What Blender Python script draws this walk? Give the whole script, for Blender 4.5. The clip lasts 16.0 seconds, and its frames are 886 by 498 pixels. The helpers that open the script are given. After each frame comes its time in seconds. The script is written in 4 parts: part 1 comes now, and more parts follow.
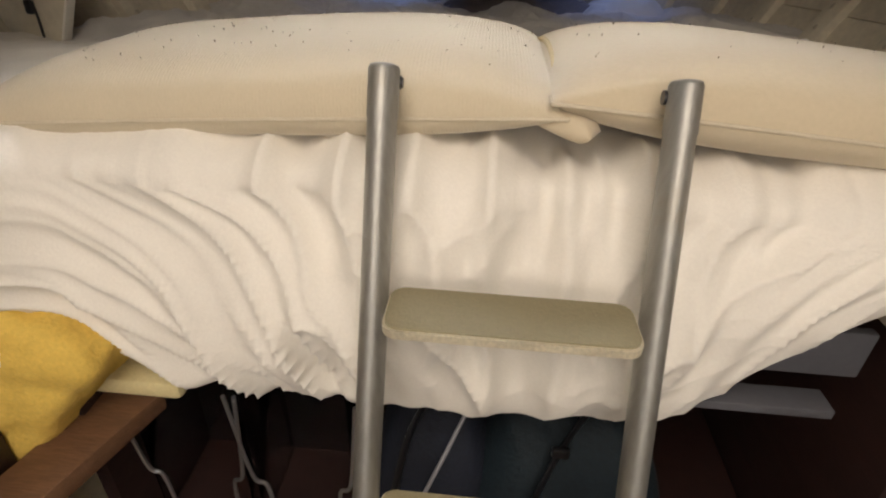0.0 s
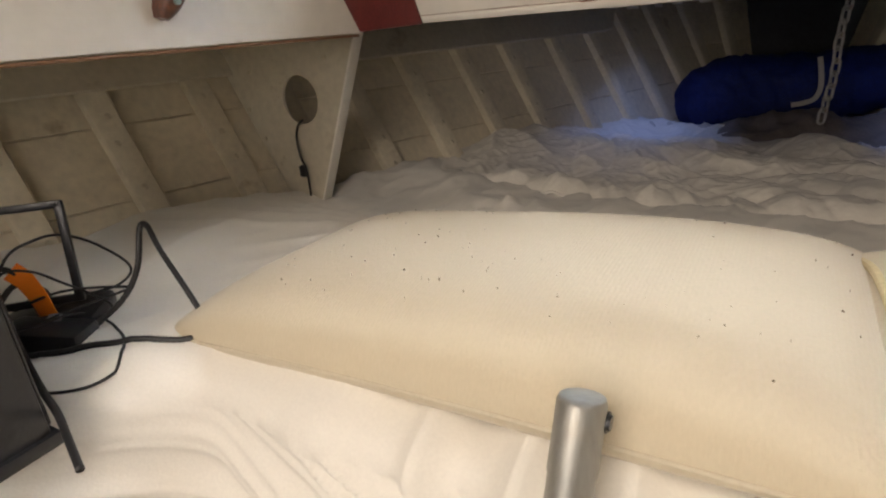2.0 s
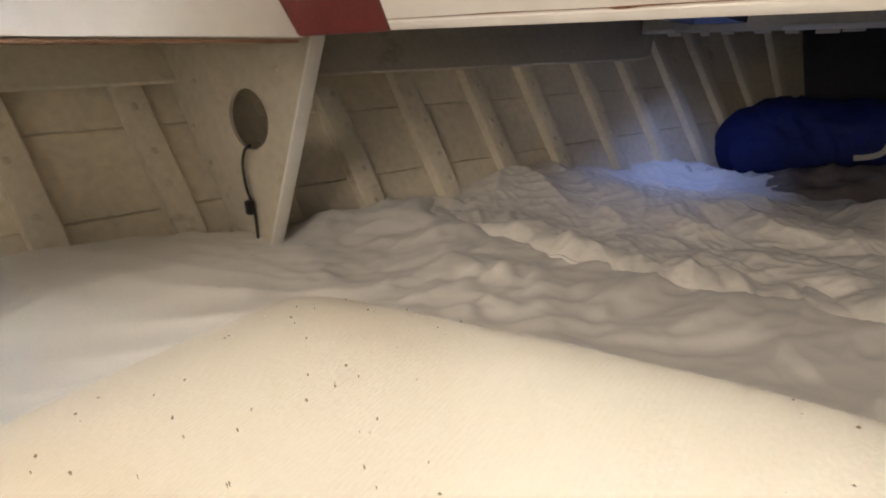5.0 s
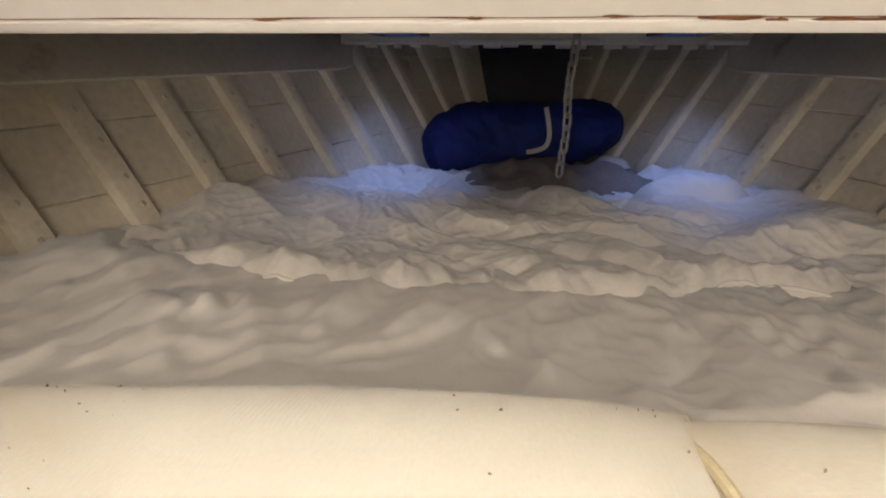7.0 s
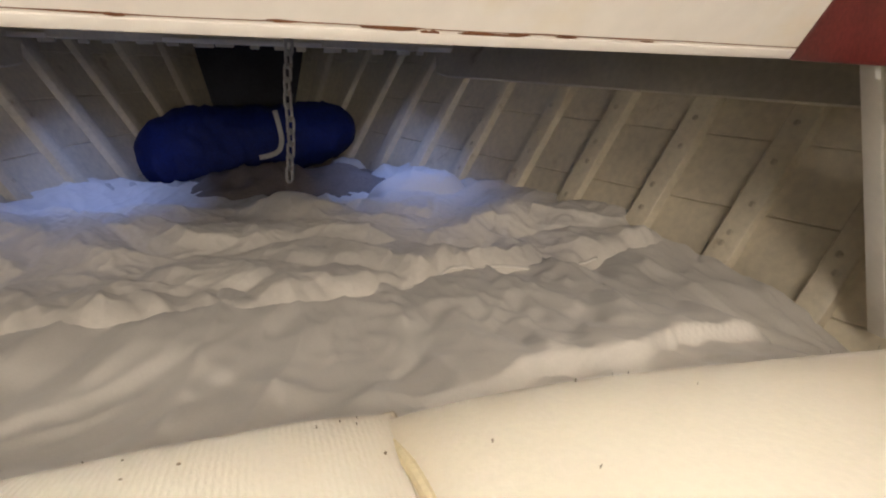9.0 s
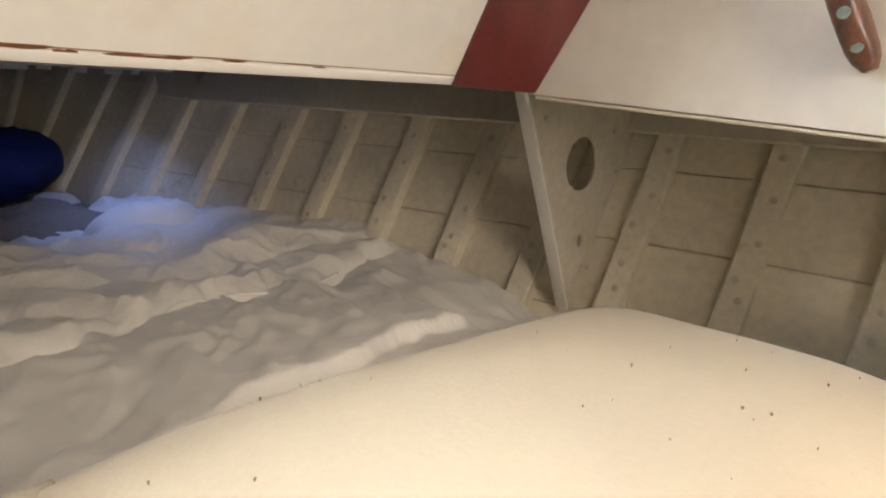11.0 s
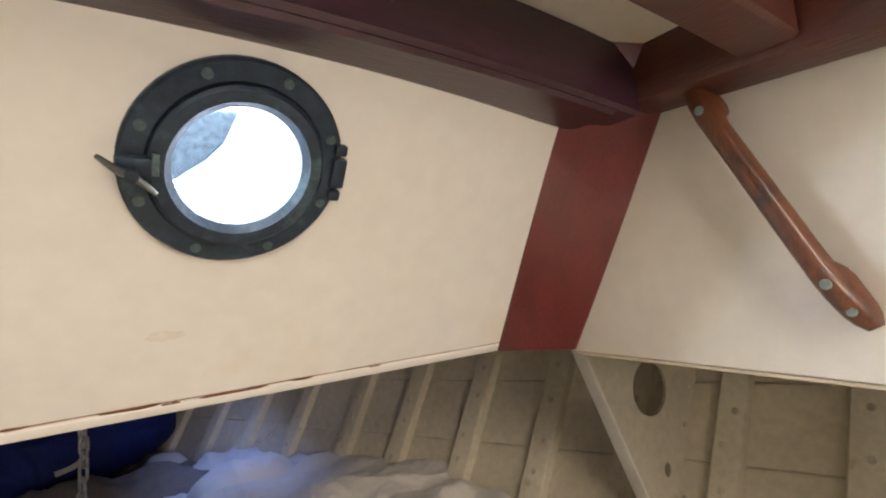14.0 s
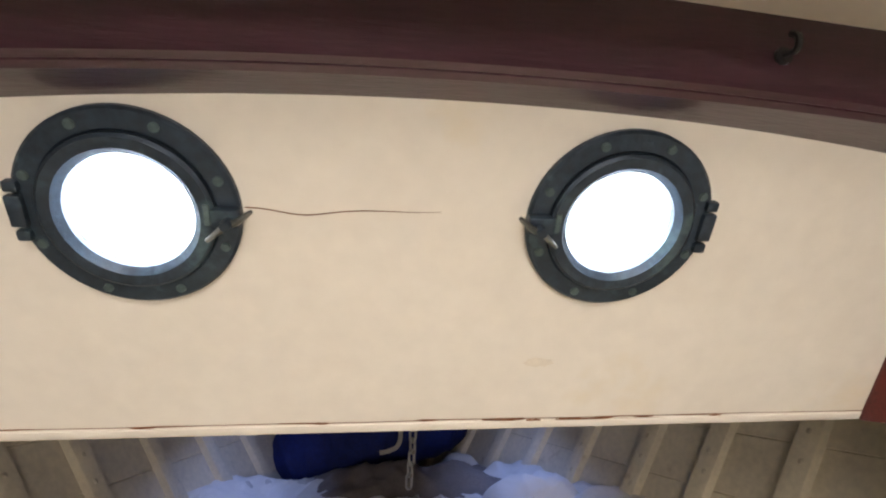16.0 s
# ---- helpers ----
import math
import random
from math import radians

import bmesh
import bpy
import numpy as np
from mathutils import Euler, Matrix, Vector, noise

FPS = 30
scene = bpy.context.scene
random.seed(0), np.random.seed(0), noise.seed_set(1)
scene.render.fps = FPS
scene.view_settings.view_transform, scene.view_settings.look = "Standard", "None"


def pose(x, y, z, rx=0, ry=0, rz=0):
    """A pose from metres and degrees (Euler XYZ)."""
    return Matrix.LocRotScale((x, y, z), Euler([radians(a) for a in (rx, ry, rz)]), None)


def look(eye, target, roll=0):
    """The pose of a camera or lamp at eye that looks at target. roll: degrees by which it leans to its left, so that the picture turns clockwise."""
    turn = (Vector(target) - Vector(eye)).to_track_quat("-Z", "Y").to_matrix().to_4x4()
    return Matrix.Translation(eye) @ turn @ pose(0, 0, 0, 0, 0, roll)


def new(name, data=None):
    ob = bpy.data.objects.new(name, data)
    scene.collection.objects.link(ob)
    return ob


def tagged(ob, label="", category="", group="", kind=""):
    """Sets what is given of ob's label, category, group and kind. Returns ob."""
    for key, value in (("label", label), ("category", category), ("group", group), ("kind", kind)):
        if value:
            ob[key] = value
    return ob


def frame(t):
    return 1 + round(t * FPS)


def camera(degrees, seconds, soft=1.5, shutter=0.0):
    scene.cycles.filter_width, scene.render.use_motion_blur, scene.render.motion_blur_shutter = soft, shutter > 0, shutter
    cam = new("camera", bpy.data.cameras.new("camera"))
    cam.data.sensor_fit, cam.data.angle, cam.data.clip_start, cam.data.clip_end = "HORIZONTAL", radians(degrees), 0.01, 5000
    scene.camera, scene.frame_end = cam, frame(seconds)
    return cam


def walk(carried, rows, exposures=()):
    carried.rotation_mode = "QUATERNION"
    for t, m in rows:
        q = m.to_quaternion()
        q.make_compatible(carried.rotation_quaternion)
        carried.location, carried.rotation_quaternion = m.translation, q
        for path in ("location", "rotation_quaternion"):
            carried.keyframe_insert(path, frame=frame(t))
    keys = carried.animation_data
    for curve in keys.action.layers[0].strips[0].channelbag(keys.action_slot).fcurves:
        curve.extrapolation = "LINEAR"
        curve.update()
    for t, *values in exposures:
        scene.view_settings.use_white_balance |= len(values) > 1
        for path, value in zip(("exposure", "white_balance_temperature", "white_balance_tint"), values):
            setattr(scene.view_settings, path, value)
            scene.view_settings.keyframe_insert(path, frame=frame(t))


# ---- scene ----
cam = camera(78.3, 16.0, soft=2.1)
PATH = [
    (0, (-0.01, -0.01, 1.562), (-0.128, 1.691, 0.517), 2.2),
    (0.5, (-0.02, 0.079, 1.607), (-0.244, 1.847, 0.699), 1.2),
    (1, (0.0, 0.163, 1.639), (-0.41, 1.951, 0.842), -0.0),
    (1.5, (0.001, 0.25, 1.661), (-0.687, 1.977, 0.924), -2.2),
    (2, (-0.031, 0.283, 1.664), (-1.03, 1.852, 0.929), -4.2),
    (2.5, (-0.078, 0.341, 1.659), (-1.315, 1.734, 0.931), -3.1),
    (3, (-0.131, 0.439, 1.651), (-1.502, 1.709, 0.939), -2.3),
    (5.5, (-0.134, 0.64, 1.653), (-1.019, 2.306, 0.991), -0.2),
    (6, (-0.118, 0.658, 1.654), (-0.787, 2.425, 1.0), 0.0),
    (6.5, (-0.096, 0.674, 1.658), (-0.547, 2.508, 1.001), 0.3),
    (7, (-0.077, 0.685, 1.659), (-0.308, 2.561, 1.004), 0.3),
    (7.5, (-0.063, 0.697, 1.66), (-0.078, 2.589, 1.012), 0.3),
    (8, (-0.045, 0.698, 1.664), (0.155, 2.58, 1.02), 0.7),
    (8.5, (-0.024, 0.702, 1.663), (0.388, 2.552, 1.025), 1.1),
    (9, (-0.011, 0.702, 1.664), (0.61, 2.493, 1.028), 1.6),
    (9.5, (0.013, 0.701, 1.66), (0.83, 2.413, 1.028), 2.3),
    (10, (0.035, 0.69, 1.664), (1.05, 2.292, 1.031), 3.0),
    (12.5, (0.083, 0.566, 1.694), (1.609, 1.832, 1.427), -2.8),
    (13, (0.088, 0.558, 1.738), (1.526, 1.947, 1.667), -5.4),
    (13.5, (0.088, 0.553, 1.764), (1.387, 2.071, 1.842), -6.5),
    (14, (0.074, 0.55, 1.788), (1.212, 2.185, 1.962), -6.2),
    (14.5, (0.047, 0.552, 1.795), (1.006, 2.293, 2.015), -5.0),
    (15, (0.025, 0.549, 1.799), (0.771, 2.385, 2.07), -3.5),
    (15.5, (-0.017, 0.541, 1.804), (0.512, 2.443, 2.122), -2.1),
    (16, (-0.057, 0.524, 1.812), (0.203, 2.481, 2.129), -0.2),
]
walk(cam, [(t, look(eye, target, roll)) for t, eye, target, roll in PATH], [(0, -2.0), (1.5, -1.85), (3, -1.5), (5.5, -1.1), (10, -1.0), (12.5, -1.15), (16, -1.05)])

# ---- light ----
world = bpy.data.worlds.new("sky")
scene.world = world
world.use_nodes = True
wt = world.node_tree
sky = wt.nodes.new("ShaderNodeTexSky")
sky.sky_type, sky.sun_disc = "NISHITA", False
sky.sun_elevation, sky.sun_rotation = radians(8), radians(270)
wt.links.new(sky.outputs[0], wt.nodes["Background"].inputs[0])
wt.nodes["Background"].inputs[1].default_value = 0.12
sun = new("sun", bpy.data.lights.new("sun", "SUN"))
sun.data.energy, sun.data.angle, sun.data.color = 2.0, radians(0.5), (1.0, 0.94, 0.85)
sun.matrix_world = look((0, 0, 0), (math.cos(radians(8)), 0.05, -math.sin(radians(8))))


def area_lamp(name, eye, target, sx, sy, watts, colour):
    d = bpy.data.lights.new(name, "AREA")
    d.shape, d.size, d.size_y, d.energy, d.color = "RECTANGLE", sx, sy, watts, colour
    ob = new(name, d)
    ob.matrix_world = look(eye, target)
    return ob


# daylight: an added skylight and aft fill, both unseen, two assumed deck lights and the two portholes
area_lamp("assumed_skylight_light", (0.0, -0.75, 2.68), (0.0, 1.1, 1.30), 1.00, 0.90, 92, (1.0, 0.87, 0.75))
# fill lamp added before the closed aft bulkhead; no opening is built there
area_lamp("aft_fill_light", (0.0, -1.56, 1.88), (0.0, 1.4, 1.40), 1.30, 0.50, 46, (1.0, 0.87, 0.76))
# deck lights are unseen, assumed from the blue pools along both hull sides
for deck_light_x in (-0.53, 0.53):
    area_lamp("deck_light_daylight", (deck_light_x, 2.80, 2.06), (deck_light_x, 2.80, 0.0), 0.16, 0.48, 10, (0.29, 0.42, 1.0))
area_lamp("porthole_daylight", (0.0, 1.40, 2.28), (0.0, 1.10, 1.92), 1.6, 1.2, 1800, (0.84, 0.91, 1.0))


# ---- materials ----
def material(name, colour, rough=0.6, metal=0.0, vary=0.12, scale=6.0, grain=60.0, bump=0.15, stain=None, stain_scale=3.0, stain_at=0.62, stretch=(1, 1, 1), coat=0.0, sheen=0.0, random_tone=0.0):
    """Procedural surface: a broad and a fine variation of tone, relief, optional stains or painted tints."""
    m = bpy.data.materials.new(name)
    m.use_nodes = True
    nt = m.node_tree
    b = nt.nodes["Principled BSDF"]
    b.inputs["Roughness"].default_value, b.inputs["Metallic"].default_value = rough, metal
    b.inputs["Coat Weight"].default_value, b.inputs["Sheen Weight"].default_value = coat, sheen
    tc = nt.nodes.new("ShaderNodeTexCoord")
    mp = nt.nodes.new("ShaderNodeMapping")
    mp.inputs["Scale"].default_value = stretch
    nt.links.new(tc.outputs["Object"], mp.inputs[0])
    n1, n2 = nt.nodes.new("ShaderNodeTexNoise"), nt.nodes.new("ShaderNodeTexNoise")
    n1.inputs["Scale"].default_value, n2.inputs["Scale"].default_value = scale, grain
    n1.inputs["Detail"].default_value, n2.inputs["Detail"].default_value = 4, 5
    for n in (n1, n2):
        nt.links.new(mp.outputs[0], n.inputs["Vector"])
    add = nt.nodes.new("ShaderNodeMath")
    add.operation = "ADD"
    nt.links.new(n1.outputs[0], add.inputs[0])
    nt.links.new(n2.outputs[0], add.inputs[1])
    ramp = nt.nodes.new("ShaderNodeMapRange")
    ramp.inputs["From Min"].default_value, ramp.inputs["From Max"].default_value = 0.6, 1.4
    ramp.inputs["To Min"].default_value, ramp.inputs["To Max"].default_value = 1 - vary, 1 + vary
    nt.links.new(add.outputs[0], ramp.inputs[0])
    tone = ramp.outputs[0]
    if random_tone:
        info = nt.nodes.new("ShaderNodeObjectInfo")
        r2 = nt.nodes.new("ShaderNodeMapRange")
        r2.inputs["To Min"].default_value, r2.inputs["To Max"].default_value = 1 - random_tone, 1 + random_tone
        nt.links.new(info.outputs["Random"], r2.inputs[0])
        mul = nt.nodes.new("ShaderNodeMath")
        mul.operation = "MULTIPLY"
        nt.links.new(tone, mul.inputs[0])
        nt.links.new(r2.outputs[0], mul.inputs[1])
        tone = mul.outputs[0]
    vm = nt.nodes.new("ShaderNodeVectorMath")
    vm.operation = "SCALE"
    vm.inputs[0].default_value = colour
    nt.links.new(tone, vm.inputs["Scale"])
    out = vm.outputs[0]
    if stain:
        n3 = nt.nodes.new("ShaderNodeTexNoise")
        n3.inputs["Scale"].default_value, n3.inputs["Detail"].default_value, n3.inputs["Roughness"].default_value = stain_scale, 6, 0.62
        nt.links.new(tc.outputs["Object"], n3.inputs["Vector"])
        r3 = nt.nodes.new("ShaderNodeMapRange")
        r3.inputs["From Min"].default_value, r3.inputs["From Max"].default_value = stain_at, stain_at + 0.14
        nt.links.new(n3.outputs[0], r3.inputs[0])
        mix = nt.nodes.new("ShaderNodeMix")
        mix.data_type = "RGBA"
        mix.inputs["B"].default_value = (*stain, 1)
        nt.links.new(r3.outputs[0], mix.inputs["Factor"])
        nt.links.new(out, mix.inputs["A"])
        out = mix.outputs["Result"]
    nt.links.new(out, b.inputs["Base Color"])
    if bump:
        bp = nt.nodes.new("ShaderNodeBump")
        bp.inputs["Strength"].default_value, bp.inputs["Distance"].default_value = bump, 0.004
        nt.links.new(add.outputs[0], bp.inputs["Height"])
        nt.links.new(bp.outputs[0], b.inputs["Normal"])
    return m


def glass_material(name, tint=(1, 1, 1), rough=0.0):
    m = bpy.data.materials.new(name)
    m.use_nodes = True
    b = m.node_tree.nodes["Principled BSDF"]
    b.inputs["Base Color"].default_value = (*tint, 1)
    b.inputs["Transmission Weight"].default_value, b.inputs["Roughness"].default_value, b.inputs["IOR"].default_value = 1.0, rough, 1.3
    return m


def add_ribs(m, per_metre, strength, axis="X"):
    """Fine knitted ribs as relief."""
    nt = m.node_tree
    b = nt.nodes["Principled BSDF"]
    tc, w, bp = nt.nodes.new("ShaderNodeTexCoord"), nt.nodes.new("ShaderNodeTexWave"), nt.nodes.new("ShaderNodeBump")
    w.bands_direction = axis
    w.inputs["Scale"].default_value, w.inputs["Distortion"].default_value, w.inputs["Detail"].default_value = per_metre * 0.314, 0.6, 2
    nt.links.new(tc.outputs["Object"], w.inputs["Vector"])
    bp.inputs["Strength"].default_value, bp.inputs["Distance"].default_value = strength, 0.002
    old = b.inputs["Normal"].links[0].from_socket
    nt.links.new(old, bp.inputs["Normal"])
    nt.links.new(w.outputs[1], bp.inputs["Height"])
    nt.links.new(bp.outputs[0], b.inputs["Normal"])
    return m


HULL_PAINT = material("old_cream_hull_paint", (0.74, 0.66, 0.50), 0.55, vary=0.16, scale=5, grain=45, bump=0.3, stain=(0.36, 0.27, 0.15), stain_scale=4.5, stain_at=0.63)
RIB_PAINT = material("cream_rib_paint", (0.69, 0.62, 0.475), 0.5, vary=0.14, scale=7, grain=60, bump=0.3, stain=(0.38, 0.28, 0.16), stain_scale=9, stain_at=0.64, random_tone=0.05)
CLAMP_PAINT = material("cream_beam_paint", (0.62, 0.56, 0.44), 0.5, vary=0.14, scale=4, grain=50, bump=0.25, stain=(0.34, 0.26, 0.17), stain_scale=6, stain_at=0.62)
BOLT_PAINT = material("painted_bolt_head", (0.60, 0.53, 0.40), 0.5, vary=0.2, scale=30, grain=200, bump=0.2)
# stains widened into yellow patches that paint warm bounce off the pillows
PANEL_PAINT = material("ivory_panel_paint", (0.78, 0.745, 0.68), 0.34, vary=0.06, scale=3, grain=35, bump=0.06, stain=(0.74, 0.64, 0.46), stain_scale=1.7, stain_at=0.56)
STAIN = material("tan_paint_stain", (0.735, 0.685, 0.60), 0.4, vary=0.1, scale=30, grain=120, bump=0.05)
CHIP = material("bare_rusty_wood", (0.16, 0.065, 0.025), 0.8, vary=0.4, scale=30, grain=180, bump=0.5)
MAHOGANY = material("varnished_mahogany", (0.115, 0.017, 0.016), 0.34, vary=0.32, scale=4, grain=34, bump=0.16, stretch=(9, 9, 1.0), coat=0.45)
# purple is veiling glare from the portholes, mixed into the wood colour
BEAM_WOOD = material("glare_tinted_mahogany_beam", (0.046, 0.016, 0.025), 0.32, vary=0.35, scale=4, grain=30, bump=0.15, stretch=(1.2, 9, 9), coat=0.35)
CARLIN_WOOD = material("brown_mahogany_carlin", (0.080, 0.022, 0.014), 0.4, vary=0.4, scale=4, grain=30, bump=0.2, stretch=(9, 1.2, 9), coat=0.3)
HANDLE_WOOD = material("varnished_grab_rail_wood", (0.105, 0.030, 0.009), 0.42, vary=0.6, scale=7, grain=40, bump=0.15, stretch=(8, 8, 1), coat=0.45, stain=(0.030, 0.012, 0.008), stain_scale=14, stain_at=0.50)
COTTON = material("white_cotton", (0.80, 0.76, 0.68), 0.85, vary=0.05, scale=3, grain=240, bump=0.12, sheen=0.3)
DUVET = material("cream_white_duvet_cotton", (0.82, 0.77, 0.68), 0.85, vary=0.07, scale=3, grain=60, bump=0.30, sheen=0.3)
PILLOW = material("cream_foam_pillow_knit", (0.55, 0.472, 0.335), 0.8, vary=0.05, scale=2.5, grain=150, bump=0.2, stretch=(2.2, 1, 1), sheen=0.25)
add_ribs(PILLOW, 210, 0.10)
PILLOW_PLAIN = material("cream_smooth_pillow_cloth", (0.54, 0.455, 0.315), 0.8, vary=0.05, scale=2.5, grain=150, bump=0.15, sheen=0.25)
SEAM = material("pillow_piping", (0.55, 0.48, 0.355), 0.8, vary=0.08, scale=20, grain=200, bump=0.2)
CREASE = material("yellowed_pillow_band", (0.58, 0.47, 0.27), 0.8, vary=0.15, scale=12, grain=150, bump=0.2)
SEED = material("dark_grass_seed", (0.20, 0.16, 0.11), 0.8, vary=0.3, scale=50, grain=300, bump=0.0)
ALU = material("worn_aluminium", (0.36, 0.35, 0.32), 0.50, 0.8, vary=0.14, scale=14, grain=160, bump=0.12, stretch=(1, 1, 0.2), stain=(0.36, 0.33, 0.27), stain_scale=10, stain_at=0.6)
TREAD = material("olive_brown_step_mat", (0.25, 0.215, 0.125), 0.7, vary=0.12, scale=10, grain=260, bump=0.3)
TREAD_EDGE = material("scuffed_step_edge", (0.58, 0.52, 0.38), 0.5, 0.3, vary=0.3, scale=40, grain=200, bump=0.3)
# verdigris bronze with the bluish window glare painted into its colour
BRONZE = material("glare_blue_verdigris_bronze", (0.030, 0.045, 0.066), 0.40, 0.5, vary=0.4, scale=18, grain=90, bump=0.3, stain=(0.08, 0.13, 0.15), stain_scale=22, stain_at=0.58)
VERDIGRIS = material("verdigris_metal", (0.085, 0.125, 0.13), 0.5, 0.4, vary=0.3, scale=60, grain=300, bump=0.2)
WING = material("dull_wing_nut_metal", (0.16, 0.17, 0.17), 0.32, 0.85, vary=0.3, scale=60, grain=200, bump=0.1)
SCREW = material("tarnished_screw_metal", (0.24, 0.31, 0.29), 0.45, 0.6, vary=0.3, scale=80, grain=300, bump=0.2)
STEEL = material("bright_latch_metal", (0.55, 0.58, 0.60), 0.3, 0.9, vary=0.1, scale=30, grain=200, bump=0.05)
CHAIN = material("galvanised_chain", (0.36, 0.35, 0.33), 0.5, 0.6, vary=0.3, scale=40, grain=200, bump=0.3, stain=(0.22, 0.14, 0.08), stain_scale=30, stain_at=0.6)
BLUE = material("royal_blue_bag_cloth", (0.0005, 0.011, 0.12), 0.75, vary=0.5, scale=6, grain=90, bump=0.5)
STRAP = material("pale_webbing", (0.55, 0.52, 0.46), 0.8, vary=0.1, scale=20, grain=200, bump=0.2)
GREYCLOTH = material("greyish_brown_blanket", (0.24, 0.20, 0.17), 0.9, vary=0.25, scale=6, grain=120, bump=0.3)
BLACK = material("black_plastic", (0.012, 0.012, 0.014), 0.35, vary=0.2, scale=15, grain=120, bump=0.1)
CABLE = material("black_rubber_cable", (0.014, 0.013, 0.013), 0.45, vary=0.15, scale=20, grain=150, bump=0.05)
ORANGE = material("orange_tape_tag", (0.90, 0.22, 0.01), 0.5, vary=0.05, scale=20, grain=150, bump=0.05)
GREYMARK = material("grey_print", (0.30, 0.30, 0.32), 0.6, vary=0.1, scale=20, grain=100, bump=0)
FOAM = material("yellow_foam", (0.74, 0.50, 0.10), 0.9, vary=0.14, scale=9, grain=160, bump=0.8, stain=(0.58, 0.36, 0.06), stain_scale=7, stain_at=0.6)
PALEFOAM = material("pale_foam", (0.74, 0.64, 0.34), 0.9, vary=0.1, scale=9, grain=160, bump=0.5)
OAK = material("bare_brown_plank", (0.17, 0.085, 0.042), 0.6, vary=0.3, scale=5, grain=40, bump=0.3, stretch=(1.2, 9, 9))
# mahogany taken darker: the shade under the bunk is put into its colour
DARKWOOD = material("shaded_locker_mahogany", (0.022, 0.008, 0.006), 0.55, vary=0.35, scale=5, grain=35, bump=0.2, stretch=(1, 1, 8), coat=0.2)
SOLE = material("teak_sole", (0.16, 0.085, 0.045), 0.55, vary=0.25, scale=5, grain=40, bump=0.3, stretch=(9, 1, 1), random_tone=0.15)
# dark teal, deepened further: under-bunk shade is part of the colour
TEAL = material("shaded_teal_bag_cloth", (0.003, 0.011, 0.017), 0.75, vary=0.35, scale=7, grain=120, bump=0.5)
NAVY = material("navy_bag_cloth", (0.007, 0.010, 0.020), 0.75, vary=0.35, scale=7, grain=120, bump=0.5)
CLEAR = glass_material("clear_plastic", (0.95, 0.97, 1.0), 0.05)
PANE = glass_material("porthole_glass", (0.97, 0.99, 1.0), 0.0)
# board grey lowered to hold the shade it lies in
GREYBOARD = material("shaded_grey_board", (0.10, 0.10, 0.11), 0.6, vary=0.1, scale=6, grain=80, bump=0.15)
CUSHION = material("white_cushion_cotton", (0.80, 0.82, 0.90), 0.85, vary=0.05, scale=6, grain=240, bump=0.15, sheen=0.3)
WHITE_GLOSS = material("white_gloss_paint", (0.78, 0.74, 0.66), 0.28, vary=0.06, scale=6, grain=60, bump=0.12, stain=(0.55, 0.44, 0.28), stain_scale=9, stain_at=0.68)
# gloom and blue cast of the bow are put into this colour
DECK = material("shaded_deck_underside", (0.042, 0.043, 0.054), 0.8, vary=0.25, scale=5, grain=50, bump=0.4)


# ---- building helpers ----
def lin(a, b, n):
    return [a + (b - a) * i / (n - 1) for i in range(n)]


def finish(name, bm, mat, smooth=None):
    me = bpy.data.meshes.new(name)
    bm.normal_update()
    bm.to_mesh(me)
    bm.free()
    me.materials.append(mat)
    if smooth is not None:
        me.shade_smooth()
        if smooth < 180:
            me.set_sharp_from_angle(angle=radians(smooth))
    return new(name, me)


def part(name, bm, mat, parent=None, label="", smooth=35):
    ob = finish(name, bm, mat, smooth)
    if parent is not None:
        ob.parent = parent
        ob.matrix_parent_inverse = parent.matrix_basis.inverted()
    if label:
        tagged(ob, label)
    return ob


def empty(name, label, category, kind="", group="", at=(0, 0, 0)):
    ob = new(name)
    ob.location = at
    ob.empty_display_size = 0.05
    return tagged(ob, label, category, group, kind)


def hexa(bottom, top, bevel=0.0, seg=2):
    """A block from four bottom and four top corners."""
    bm = bmesh.new()
    v = [bm.verts.new(p) for p in (*bottom, *top)]
    for f in ((0, 1, 2, 3), (7, 6, 5, 4), (0, 4, 5, 1), (1, 5, 6, 2), (2, 6, 7, 3), (3, 7, 4, 0)):
        bm.faces.new([v[i] for i in f])
    bmesh.ops.recalc_face_normals(bm, faces=bm.faces)
    if bevel:
        bmesh.ops.bevel(bm, geom=list(bm.edges), offset=bevel, segments=seg, affect="EDGES", profile=0.5)
    return bm


def box(cx, cy, cz, sx, sy, sz, bevel=0.003, m=None):
    x, y, z = sx / 2, sy / 2, sz / 2
    q = [(-x, -y), (x, -y), (x, y), (-x, y)]
    bm = hexa([(a, b, -z) for a, b in q], [(a, b, z) for a, b in q], bevel)
    bm.transform(Matrix.Translation((cx, cy, cz)) @ (m if m is not None else Matrix()))
    return bm


def tube(points, radius, sides=10, closed=False, flat=1.0):
    """A round bar along points; radius may be a list."""
    pts = [Vector(p) for p in points]
    bm = bmesh.new()
    n, rings, side = len(pts), [], None
    for i, p in enumerate(pts):
        a = pts[(i - 1) % n] if closed or i else p
        b = pts[(i + 1) % n] if closed or i < n - 1 else p
        d = (b - a).normalized()
        if side is None:
            side = d.orthogonal().normalized()
        side = (side - d * side.dot(d)).normalized()
        up = d.cross(side)
        r = radius[i] if isinstance(radius, (list, tuple)) else radius
        rings.append([bm.verts.new(p + r * (math.cos(6.28318 * k / sides) * side + flat * math.sin(6.28318 * k / sides) * up)) for k in range(sides)])
    for i in range(n if closed else n - 1):
        r0, r1 = rings[i], rings[(i + 1) % n]
        for k in range(sides):
            bm.faces.new((r0[k], r0[(k + 1) % sides], r1[(k + 1) % sides], r1[k]))
